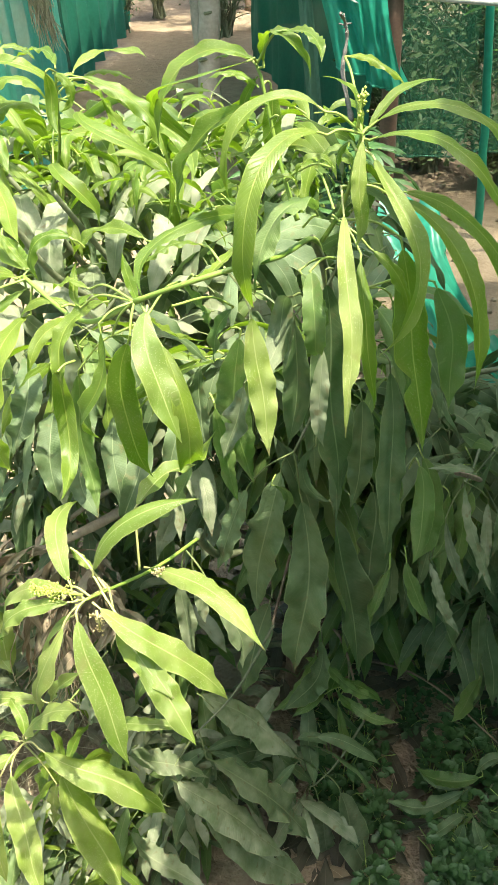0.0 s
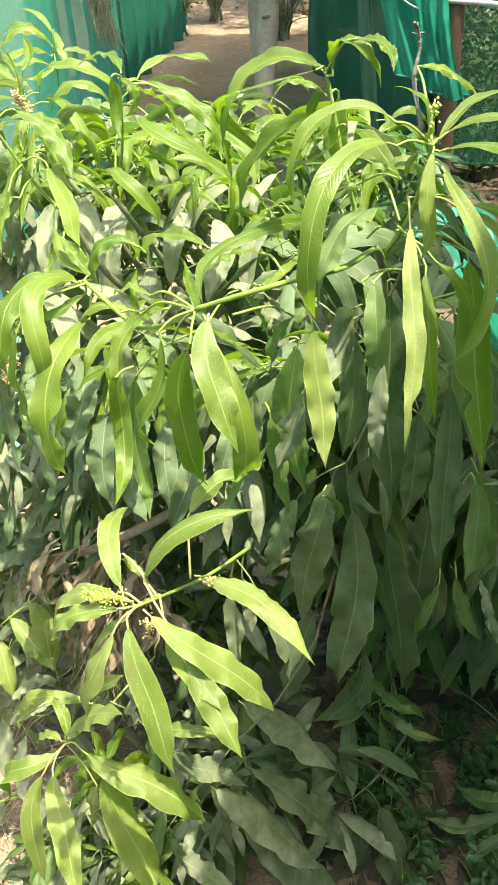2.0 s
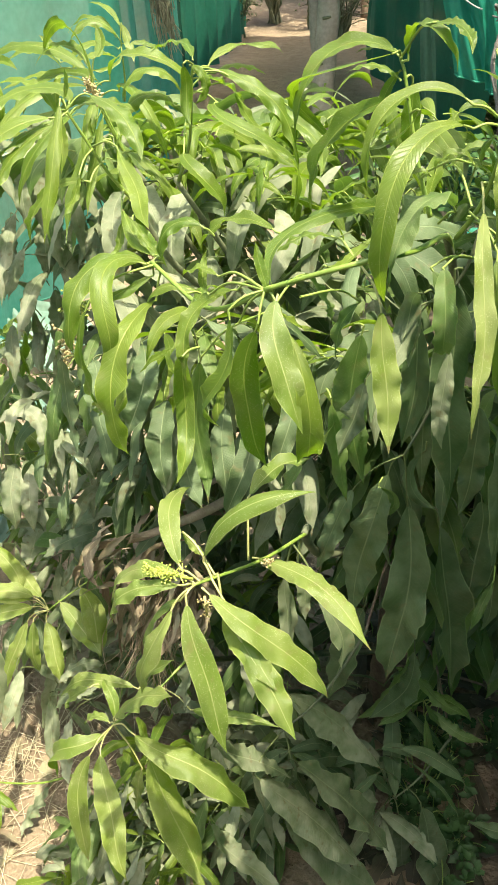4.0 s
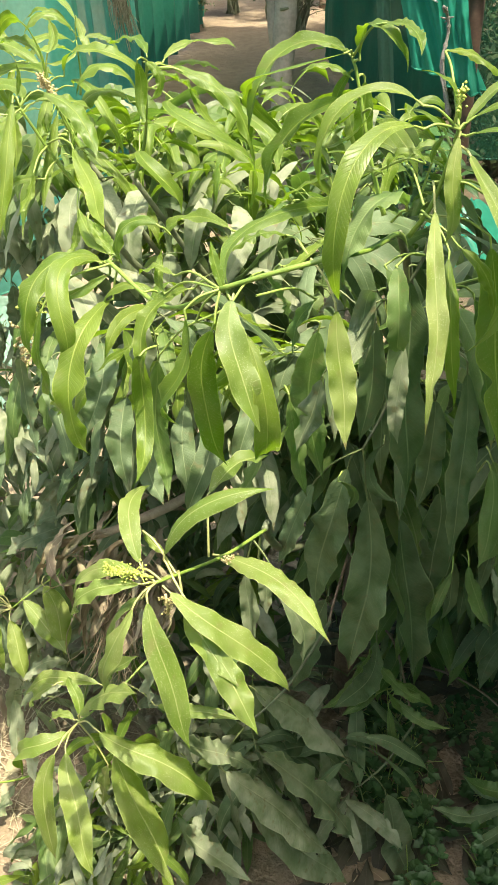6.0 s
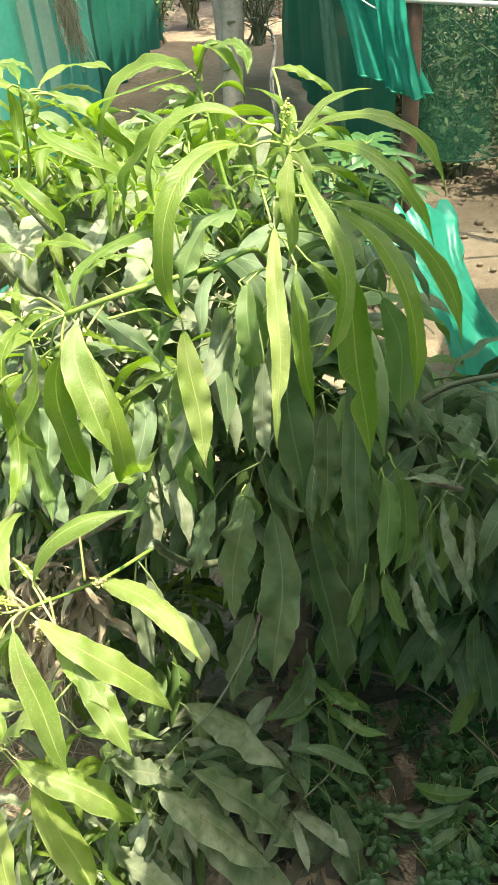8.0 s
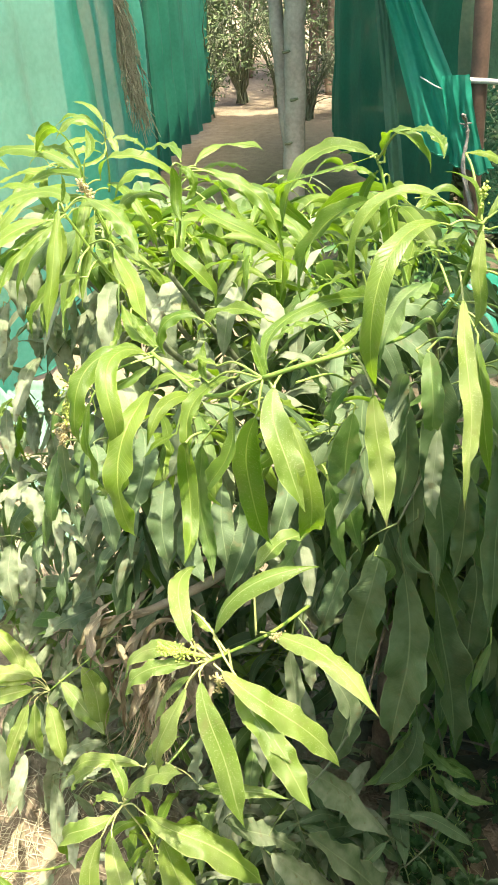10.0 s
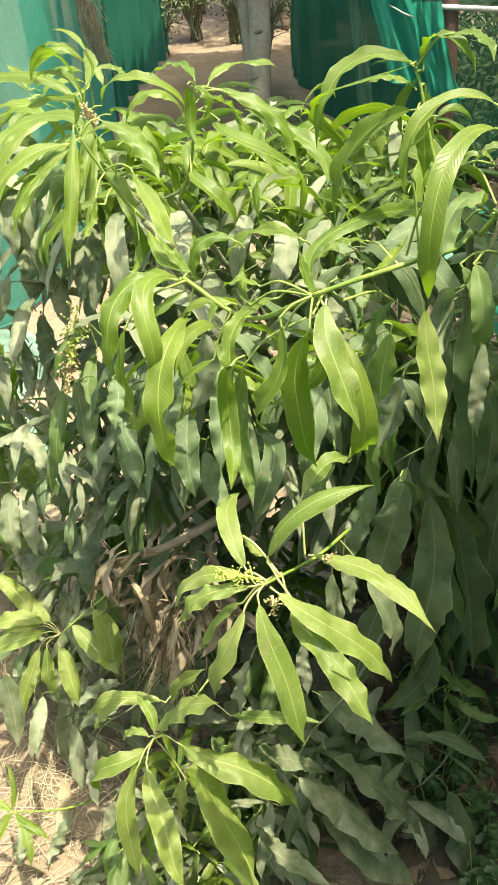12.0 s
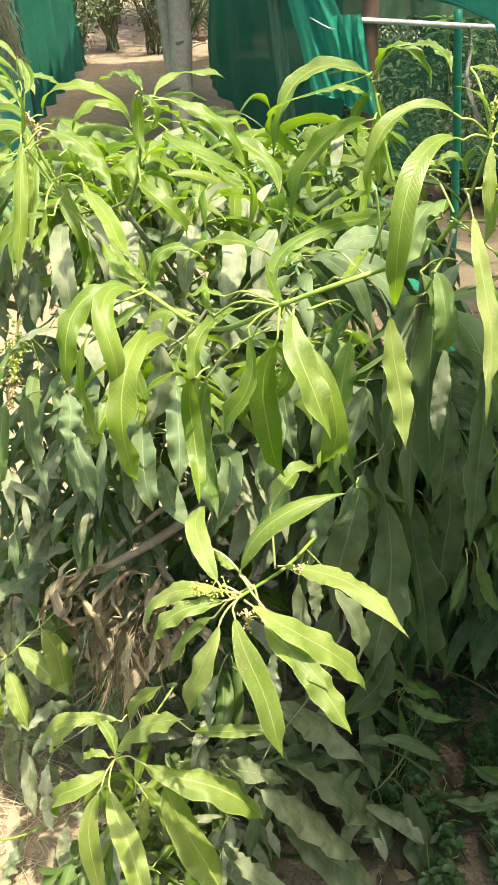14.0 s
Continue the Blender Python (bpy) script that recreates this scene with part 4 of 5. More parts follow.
shoot("bright", (-0.242, 0.850, 0.645), (-0.322, 0.735, 0.625), True, 0.8, [
    (-0.276, 0.688, 0.685, -35, 10, 41, -78, 0.232, 0.053, 4),
    (-0.246, 0.665, 0.676, -31, -68, -42, -57, 0.238, 0.056, 6),
    (-0.320, 0.682, 0.645, -72, -25, -49, -60, 0.176, 0.041, 3),
    (-0.331, 0.681, 0.640, -148, -54, -15, -92, 0.209, 0.033, -55),
    (-0.332, 0.734, 0.607, -112, 30, -261, -114, 0.158, 0.036, -14),
    (-0.321, 0.738, 0.637, -15, 63, -31, 31, 0.181, 0.040, 8),
    (-0.323, 0.750, 0.616, 111, 58, 136, -13, 0.071, 0.021, 3),
    (-0.333, 0.750, 0.608, 150, 22, 195, -87, 0.065, 0.019, -7),
    (-0.407, 0.850, 0.552, 180, -33, 180, -72, 0.087, 0.024, -21)])
shoot("bright", (-0.242, 0.850, 0.645), (-0.322, 0.735, 0.625), False, 0.8, [
    (-0.280, 0.720, 0.556, 180, -75, 180, -83, 0.116, 0.028, -51),
    (-0.212, 0.760, 0.652, -34, 41, -0, -7, 0.153, 0.025, 18),
    (-0.321, 0.850, 0.561, -0, 76, 0, 32, 0.106, 0.029, 27),
    (-0.346, 0.900, 0.500, 180, 27, 180, -70, 0.179, 0.027, -19)])
shoot("young", (-0.585, 1.820, 1.220), (-0.572, 1.800, 1.345), True, 0.8, [
    (-0.577, 1.800, 1.345, -173, 67, -138, -70, 0.125, 0.027, -17),
    (-0.569, 1.800, 1.362, 138, 55, 165, -4, 0.101, 0.016, -2),
    (-0.568, 1.800, 1.373, -45, -48, -63, -43, 0.089, 0.019, 21),
    (-0.575, 1.790, 1.326, -125, 42, -159, -55, 0.130, 0.026, -22),
    (-0.568, 1.770, 1.307, -111, 42, -173, -56, 0.132, 0.024, -27),
    (-0.557, 1.800, 1.332, 48, 19, -21, -61, 0.084, 0.018, 27),
    (-0.671, 1.720, 1.301, -151, 64, -162, -41, 0.122, 0.026, -16),
    (-0.673, 1.720, 1.313, 135, 45, 152, 19, 0.081, 0.017, -14),
    (-0.602, 1.700, 1.277, -154, 30, -153, -28, 0.185, 0.028, -10)])
shoot("young", (-0.585, 1.820, 1.220), (-0.572, 1.800, 1.345), False, 0.8, [
    (-0.658, 1.700, 1.305, -157, -6, -152, -75, 0.132, 0.026, -29),
    (-0.589, 1.820, 1.343, -180, 69, -180, -61, 0.125, 0.018, -21),
    (-0.558, 1.760, 1.320, -115, -34, -174, 5, 0.078, 0.017, 2),
    (-0.654, 1.720, 1.295, -49, 34, 3, -50, 0.084, 0.018, 18),
    (-0.665, 1.700, 1.300, -137, -46, -51, -90, 0.093, 0.020, -40)])
shoot("old", (0.400, 1.120, 0.120), (0.375, 1.000, 0.110), True, 0.9, [
    (0.407, 1.020, 0.171, 177, -33, 153, 21, 0.122, 0.031, -11),
    (0.389, 1.000, 0.169, -158, -38, -187, 23, 0.166, 0.042, 5),
    (0.389, 0.970, 0.132, -151, 11, -145, -34, 0.099, 0.025, -12),
    (0.385, 0.960, 0.129, -121, -50, -107, -71, 0.134, 0.033, -14),
    (0.396, 0.960, 0.150, -66, -47, -34, -70, 0.148, 0.037, -0),
    (0.408, 1.000, 0.104, -41, -20, -10, -14, 0.074, 0.018, 1),
    (0.409, 1.030, 0.171, 27, 84, -8, -46, 0.111, 0.028, -4),
    (0.430, 1.200, 0.291, -148, -54, -120, -77, 0.144, 0.036, -12)])
shoot("mature", (0.155, 1.100, 0.400), (0.150, 1.030, 0.420), True, 0.7, [
    (0.132, 1.020, 0.413, -41, -28, -9, 16, 0.123, 0.022, 9),
    (0.132, 1.030, 0.434, -11, 6, -17, -55, 0.097, 0.024, 1),
    (0.112, 1.020, 0.407, -138, 12, -155, -44, 0.077, 0.019, -12),
    (0.134, 1.020, 0.385, -74, -60, 29, -99, 0.161, 0.023, -13),
    (0.117, 1.050, 0.417, 180, 67, 180, 27, 0.070, 0.018, -15)])
shoot("mature", (0.190, 1.000, 0.980), (0.200, 0.920, 0.990), False, 0.9, [
    (0.201, 0.860, 1.047, -39, -62, -152, -79, 0.140, 0.031, 57),
    (0.215, 0.950, 0.805, -77, -62, 4, -56, 0.110, 0.025, -18),
    (0.186, 0.900, 0.834, -138, -74, -139, -65, 0.086, 0.017, -23),
    (0.284, 1.050, 0.848, -42, -90, -166, -49, 0.122, 0.023, 54)])
shoot("pale", (0.340, 1.150, 0.860), (0.300, 1.050, 0.860), True, 1.0, [
    (0.297, 0.970, 0.952, -144, 35, -168, 0, 0.081, 0.017, -10),
    (0.292, 1.000, 0.909, -80, -57, 2, -72, 0.189, 0.020, -16),
    (0.273, 1.000, 0.840, -61, -71, -22, -53, 0.136, 0.019, 6),
    (0.253, 0.980, 0.779, -57, -67, -18, -53, 0.139, 0.021, 11),
    (0.322, 1.100, 0.954, 0, -49, 0, -60, 0.081, 0.023, 27),
    (0.343, 1.050, 0.839, -64, -82, -120, -54, 0.140, 0.020, 35)])
# shoots of the crown's far side and the low outer boughs
shoot("young", (-0.388, 1.260, 1.260), (-0.424, 1.220, 1.378), True, 0.45, [
    (-0.396, 1.220, 1.390, -66, 64, 51, -73, 0.189, 0.024, 44),
    (-0.424, 1.220, 1.378, -263, 20, -84, -45, 0.207, 0.026, -16),
    (-0.424, 1.220, 1.378, -100, 32, -170, -93, 0.279, 0.028, -6),
    (-0.450, 1.225, 1.351, -75, 19, -165, -85, 0.213, 0.027, 0),
    (-0.423, 1.221, 1.374, -68, -5, -108, -70, 0.129, 0.018, 0),
    (-0.386, 1.226, 1.376, -73, 39, 0, -96, 0.190, 0.024, 0),
    (-0.416, 1.229, 1.350, -119, -48, -85, -50, 0.203, 0.021, 0),
    (-0.414, 1.231, 1.344, -105, -52, -84, -50, 0.153, 0.019, 0),
    (-0.416, 1.220, 1.419, 63, 22, 145, 55, 0.061, 0.019, 0)])
shoot("young", (-0.388, 1.260, 1.260), (-0.424, 1.220, 1.378), False, 0.45, [
    (-0.424, 1.220, 1.378, 136, 103, 147, -77, 0.199, 0.025, 58),
    (-0.429, 1.232, 1.400, 125, 58, 199, -60, 0.127, 0.018, -4)])
shoot("young", (-0.388, 1.260, 1.260), (-0.425, 1.250, 1.353), True, 0.5, [
    (-0.442, 1.274, 1.379, 156, 45, 187, -51, 0.245, 0.028, -18),
    (-0.397, 1.258, 1.282, -65, 29, 4, -89, 0.180, 0.022, 0),
    (-0.397, 1.258, 1.282, -81, 27, -13, -144, 0.220, 0.028, 0),
    (-0.420, 1.251, 1.342, 136, 28, 227, -84, 0.163, 0.020, -26),
    (-0.505, 1.274, 1.274, -308, -44, -37, -57, 0.209, 0.026, -118)])
shoot("young", (-0.702, 1.460, 1.186), (-0.701, 1.420, 1.343), True, 0.5, [
    (-0.701, 1.420, 1.343, -80, 19, -87, -111, 0.150, 0.022, 0),
    (-0.701, 1.420, 1.343, -53, 55, -15, -141, 0.161, 0.024, 0),
    (-0.701, 1.420, 1.343, 49, 60, -32, -37, 0.090, 0.021, 14),
    (-0.701, 1.420, 1.343, -239, 70, -143, -82, 0.092, 0.021, -16),
    (-0.701, 1.420, 1.343, 41, 58, 142, 25, 0.079, 0.021, 14),
    (-0.701, 1.420, 1.343, -88, 5, -127, -97, 0.128, 0.021, 0),
    (-0.701, 1.426, 1.321, -76, 37, -17, -146, 0.181, 0.027, 0),
    (-0.701, 1.435, 1.287, -28, 24, -17, -106, 0.116, 0.021, 2)])
shoot("pale", (-0.375, 1.000, 0.458), (-0.466, 0.950, 0.385), True, 0.8, [
    (-0.454, 0.957, 0.395, -193, 20, -123, -59, 0.093, 0.034, 0),
    (-0.504, 0.950, 0.334, -103, -38, -61, -57, 0.130, 0.032, 0),
    (-0.543, 0.950, 0.376, -78, -59, -76, -58, 0.136, 0.034, 0),
    (-0.587, 0.950, 0.446, -69, 14, -121, -71, 0.125, 0.030, 0),
    (-0.429, 0.970, 0.415, -199, -21, -111, -42, 0.090, 0.032, -18),
    (-0.591, 0.950, 0.084, -182, -61, -80, -23, 0.133, 0.038, -28),
    (-0.708, 0.950, 0.029, -80, -17, -95, -55, 0.084, 0.034, 0),
    (-0.503, 0.950, 0.133, -116, -83, -81, -29, 0.126, 0.038, 0),
    (-0.341, 0.950, 0.156, -39, -100, -105, -18, 0.144, 0.030, -102)])
shoot("pale", (-0.375, 1.000, 0.458), (-0.466, 0.950, 0.385), False, 0.8, [
    (-0.299, 0.950, 0.073, -55, -6, -44, -53, 0.093, 0.030, 0)])
shoot("young", (-0.524, 0.950, 0.147), (-0.656, 0.850, 0.234), True, 0.4, [
    (-0.656, 0.850, 0.234, 46, 63, 153, 40, 0.098, 0.021, 10),
    (-0.656, 0.850, 0.234, -209, 29, -151, -11, 0.062, 0.021, 0),
    (-0.656, 0.850, 0.234, -88, 34, -123, -55, 0.083, 0.021, 0),
    (-0.652, 0.853, 0.231, -43, 3, -3, -41, 0.087, 0.021, 0),
    (-0.652, 0.853, 0.231, -41, -2, -81, -62, 0.106, 0.021, 0)])
shoot("pale", (-0.589, 1.450, 1.255), (-0.642, 1.460, 1.209), True, 0.8, [
    (-0.686, 1.460, 1.175, -99, 19, -122, -124, 0.197, 0.042, 0),
    (-0.691, 1.460, 1.107, -83, -10, -104, -87, 0.202, 0.030, 0),
    (-0.642, 1.460, 1.209, -84, -3, -88, -112, 0.164, 0.038, 0),
    (-0.650, 1.460, 0.988, -83, 17, -122, -86, 0.184, 0.042, 0),
    (-0.690, 1.460, 1.036, -91, -22, -128, -78, 0.111, 0.032, 0),
    (-0.627, 1.460, 1.073, -30, -30, -27, -66, 0.100, 0.034, 0),
    (-0.615, 1.455, 1.232, -46, -6, -54, -101, 0.245, 0.029, 0),
    (-0.497, 1.455, 1.100, -87, 7, -79, -93, 0.151, 0.034, 0),
    (-0.520, 1.458, 1.099, -91, -10, -122, -88, 0.119, 0.032, 0)])
shoot("pale", (-0.589, 1.450, 1.255), (-0.642, 1.460, 1.209), False, 0.8, [
    (-0.746, 1.460, 0.869, -67, -4, -79, -83, 0.139, 0.030, 0),
    (-0.684, 1.460, 0.871, -87, -21, -64, -65, 0.106, 0.032, 0),
    (-0.594, 1.470, 1.173, -73, 5, -118, -127, 0.218, 0.034, 0),
    (-0.716, 1.472, 1.194, -201, -32, -198, -136, 0.080, 0.032, -88)])
shoot("pale", (-0.266, 1.200, 1.297), (-0.321, 1.200, 1.260), True, 0.8, [
    (-0.349, 1.200, 1.251, -80, 19, -24, -133, 0.209, 0.046, 0),
    (-0.295, 1.200, 1.242, -76, 24, -107, -126, 0.222, 0.042, 0),
    (-0.274, 1.200, 1.088, -88, -64, -98, -18, 0.185, 0.038, 0),
    (-0.262, 1.200, 1.148, -69, 13, -116, -101, 0.229, 0.042, 0),
    (-0.377, 1.200, 1.242, -95, 20, -64, -122, 0.217, 0.038, 0),
    (-0.197, 1.200, 1.234, -78, 12, -136, -99, 0.137, 0.038, 0),
    (-0.161, 1.200, 1.226, -47, 7, -149, -86, 0.159, 0.042, 0),
    (-0.073, 1.200, 1.227, -113, -3, -100, -79, 0.139, 0.038, 0),
    (-0.089, 1.200, 1.152, -66, -14, -76, -67, 0.164, 0.042, 0)])
shoot("pale", (-0.266, 1.200, 1.297), (-0.321, 1.200, 1.260), False, 0.8, [
    (-0.014, 1.200, 1.094, -74, 20, -151, -82, 0.216, 0.042, 0)])
shoot("old", (-0.159, 0.950, 1.226), (-0.220, 0.930, 1.172), True, 1.0, [
    (-0.212, 0.930, 1.125, -78, -14, -98, -69, 0.144, 0.035, 0),
    (-0.241, 0.930, 1.001, -80, -20, -41, -51, 0.104, 0.032, 0),
    (-0.288, 0.930, 1.143, -55, -9, -134, -67, 0.142, 0.038, 0),
    (-0.258, 0.930, 1.062, -94, 6, -59, -93, 0.136, 0.038, 0),
    (-0.184, 0.938, 1.055, -87, -12, -67, -87, 0.136, 0.032, 0),
    (-0.170, 0.938, 1.021, -34, 14, -176, -86, 0.160, 0.038, 0),
    (-0.356, 0.930, 1.113, -53, -17, -119, -68, 0.076, 0.032, 0),
    (-0.336, 0.942, 1.091, -109, -18, -33, -86, 0.152, 0.034, 0),
    (-0.126, 0.951, 1.104, -40, 17, -146, -105, 0.191, 0.034, 0)])
shoot("old", (-0.159, 0.950, 1.226), (-0.220, 0.930, 1.172), False, 1.0, [
    (-0.069, 0.962, 1.119, -112, -50, -30, -67, 0.133, 0.030, 0),
    (-0.209, 0.934, 1.182, -19, -19, -10, -103, 0.157, 0.030, 6),
    (-0.165, 0.948, 1.220, -3, -33, 5, -51, 0.141, 0.032, 18),
    (-0.410, 0.954, 1.095, -59, -139, -62, -32, 0.185, 0.034, -120)])
shoot("mature", (-0.408, 1.300, 1.105), (-0.500, 1.300, 1.015), True, 0.7, [
    (-0.500, 1.300, 1.015, -97, 20, -133, -85, 0.146, 0.034, 0),
    (-0.490, 1.300, 0.957, -98, -13, -73, -86, 0.217, 0.038, 0),
    (-0.462, 1.300, 0.946, -74, 6, -87, -96, 0.252, 0.042, 0),
    (-0.406, 1.300, 0.851, -116, 35, 38, -118, 0.266, 0.038, 0),
    (-0.559, 1.300, 0.882, -87, 15, -95, -107, 0.199, 0.034, 0),
    (-0.601, 1.300, 0.817, -47, 6, -147, -90, 0.171, 0.030, 0),
    (-0.375, 1.300, 0.801, -76, 6, -11, -130, 0.196, 0.034, 0),
    (-0.276, 1.312, 0.849, -110, -124, -90, -27, 0.220, 0.034, 110)])
shoot("pale", (-0.799, 1.400, 0.445), (-0.769, 1.350, 0.682), True, 0.8, [
    (-0.769, 1.350, 0.682, 40, 59, -118, -86, 0.249, 0.038, 0),
    (-0.769, 1.350, 0.681, -62, -7, -113, -81, 0.154, 0.032, 0),
    (-0.727, 1.372, 0.597, -62, 14, -78, -101, 0.191, 0.038, 0),
    (-0.663, 1.400, 0.454, -111, -10, -102, -80, 0.154, 0.038, 0),
    (-0.769, 1.350, 0.682, -251, 26, -100, -43, 0.111, 0.022, -6)])

# ---- filling foliage ----
def whorl(heap_rng, centre, n, size, age, spread=1.0):
    for i in range(n):
        az = heap_rng.uniform(0, 360)
        el0 = heap_rng.uniform(10, 65) if age == "young" else heap_rng.uniform(-45, 45)
        el1 = heap_rng.uniform(-89, -62)
        L = size * heap_rng.uniform(0.5, 1.25)
        p = Vector(centre) + Vector((heap_rng.uniform(-1, 1), heap_rng.uniform(-1, 1), heap_rng.uniform(-1.5, 0.6))) * 0.025
        yield (p, az, el0, az + heap_rng.uniform(-35, 35), el1, L, L * heap_rng.uniform(0.17, 0.23) * {"pale": 0.98, "young": 0.78}.get(age, 1.0), heap_rng.uniform(-60, 60), age)


fill_rng = random.Random(11)
heaps = {"young": Heap(), "mature": Heap(), "old": Heap(), "pale": Heap()}
near_leaves = []


def fill(centre, half, count, chances, size):
    """Whorls strewn through a box: its centre, half-size and whorls, chances of young, mature, old and dust-coated leaves, leaf length."""
    for _ in range(count):
        c = [centre[i] + half[i] * fill_rng.uniform(-1, 1) for i in range(3)]
        age = fill_rng.choices(("young", "mature", "old", "pale"), chances)[0]
        for spec in whorl(fill_rng, c, fill_rng.randint(5, 8), size, age):
            v, f, uv, s = blade(*spec[:8], fill_rng, TREE, 14, 5)
            if spec[0].y < 1.32 and len(near_leaves) < 60:
                near_leaves.append(leaf_part(v, f, uv, s, age, PETIOLE[age]))
            else:
                heaps[age].add(v, f, uv, s)


fill((-0.16, 1.18, 0.98), (0.24, 0.12, 0.20), 24, (0.0, 0.2, 0.45, 0.35), 0.18)
fill((-0.50, 1.50, 1.00), (0.24, 0.18, 0.26), 30, (0.05, 0.2, 0.1, 0.65), 0.18)
fill((-0.14, 1.55, 1.12), (0.34, 0.24, 0.16), 50, (0.35, 0.4, 0.1, 0.15), 0.15)
fill((-0.08, 1.48, 1.24), (0.17, 0.16, 0.07), 20, (0.55, 0.3, 0.0, 0.15), 0.15)
fill((-0.20, 1.34, 1.29), (0.20, 0.16, 0.05), 9, (0.9, 0.1, 0.0, 0.0), 0.13)
fill((-0.42, 1.40, 1.22), (0.14, 0.10, 0.07), 12, (0.8, 0.2, 0.0, 0.0), 0.14)
fill((0.06, 1.14, 1.06), (0.12, 0.10, 0.18), 22, (0.0, 0.5, 0.5, 0.0), 0.20)
fill((0.20, 1.26, 0.74), (0.26, 0.12, 0.14), 50, (0.0, 0.4, 0.6, 0.0), 0.20)
fill((-0.20, 1.00, 1.12), (0.16, 0.06, 0.10), 6, (0.6, 0.4, 0.0, 0.0), 0.15)
fill((-0.32, 1.20, 0.38), (0.20, 0.08, 0.12), 22, (0.05, 0.3, 0.3, 0.35), 0.15)
fill((0.50, 1.45, 0.58), (0.26, 0.20, 0.24), 84, (0.0, 0.3, 0.7, 0.0), 0.18)
fill((-0.50, 1.50, 0.50), (0.20, 0.15, 0.20), 26, (0.05, 0.2, 0.3, 0.45), 0.16)
fill((-0.10, 1.60, 0.62), (0.40, 0.20, 0.42), 46, (0.0, 0.3, 0.5, 0.2), 0.18)
fill((-0.20, 1.42, 0.50), (0.42, 0.12, 0.30), 38, (0.0, 0.3, 0.4, 0.3), 0.17)
fill((-0.46, 1.25, 0.76), (0.16, 0.10, 0.10), 16, (0.05, 0.2, 0.25, 0.5), 0.11)
fill((-0.50, 1.20, 0.28), (0.12, 0.12, 0.12), 14, (0.1, 0.2, 0.15, 0.55), 0.13)
fill((-0.36, 0.90, 0.16), (0.12, 0.10, 0.08), 14, (0.1, 0.25, 0.15, 0.5), 0.13)
fill((-0.30, 0.87, 0.24), (0.13, 0.05, 0.10), 15, (0.25, 0.2, 0.0, 0.55), 0.13)
fill((-0.41, 0.80, 0.10), (0.12, 0.06, 0.07), 13, (0.25, 0.2, 0.0, 0.55), 0.12)
fill((-0.82, 1.58, 0.55), (0.10, 0.12, 0.26), 16, (0.05, 0.25, 0.1, 0.6), 0.15)
fill((-0.68, 1.30, 0.34), (0.12, 0.06, 0.10), 14, (0.05, 0.3, 0.2, 0.45), 0.14)
fill((-0.98, 1.74, 0.46), (0.10, 0.12, 0.30), 16, (0.05, 0.25, 0.1, 0.6), 0.15)
fill((0.28, 1.72, 0.50), (0.28, 0.10, 0.15), 34, (0.0, 0.3, 0.7, 0.0), 0.16)
fill((0.40, 1.46, 0.24), (0.28, 0.10, 0.10), 16, (0.0, 0.5, 0.5, 0.0), 0.13)
fill((0.36, 1.36, 0.50), (0.26, 0.08, 0.12), 30, (0.0, 0.3, 0.7, 0.0), 0.17)
# unseen foliage past the right edge of view, added to block skylight
fill((0.80, 1.25, 0.80), (0.16, 0.35, 0.34), 60, (0.0, 0.4, 0.6, 0.0), 0.18)
fill((0.30, 1.60, 0.46), (0.34, 0.10, 0.26), 44, (0.0, 0.3, 0.7, 0.0), 0.17)
fill((-0.10, 1.04, 0.22), (0.20, 0.12, 0.14), 34, (0.0, 0.2, 0.5, 0.3), 0.16)
fill((-0.24, 0.98, 0.14), (0.12, 0.10, 0.08), 16, (0.1, 0.2, 0.2, 0.5), 0.13)
for age, heap in heaps.items():
    tagged(part("foliage", heap.mesh("foliage", [LEAVES[age], PETIOLE[age]]), tree), kind="stuff")


# ---- flower heads, dead branch and twigs on the tree ----
def flower_head(tip, length, aim, mat, n, label, spread=0.5, seed=1, size=0.0022):
    """A branched head of small round buds."""
    rng = random.Random(seed)
    heap = Heap()
    base, aim = Vector(tip) - TREE, Vector(aim).normalized()
    v, f = tube([base, base + aim * length * 0.5, base + aim * length], [0.0016, 0.0012, 0.0007], 5)
    heap.add(v, f)
    for i in range(n):
        t = rng.uniform(0.15, 1.0)
        a = base + aim * length * t
        side = Vector((rng.gauss(0, 1), rng.gauss(0, 1), rng.gauss(0, 1))).normalized() * length * spread * (1.1 - t) * rng.uniform(0.4, 1)
        v, f = tube([a, a + side * 0.6, a + side], [0.0007, 0.0006, 0.0005], 4, False)
        heap.add(v, f)
        for k in range(4):
            c = a + side * (1 - 0.2 * k) + Vector((rng.gauss(0, 1), rng.gauss(0, 1), rng.gauss(0, 1))) * 0.002
            r = size * rng.uniform(0.6, 1.2)
            v = [c + Vector(d) * r for d in ((1, 0, 0), (-1, 0, 0), (0, 1, 0), (0, -1, 0), (0, 0, 1), (0, 0, -1))]
            f = [(0, 2, 4), (2, 1, 4), (1, 3, 4), (3, 0, 4), (2, 0, 5), (1, 2, 5), (3, 1, 5), (0, 3, 5)]
            heap.add(v, f)
    part("flower_head", heap.mesh("flower_head", [mat]), tree, label)


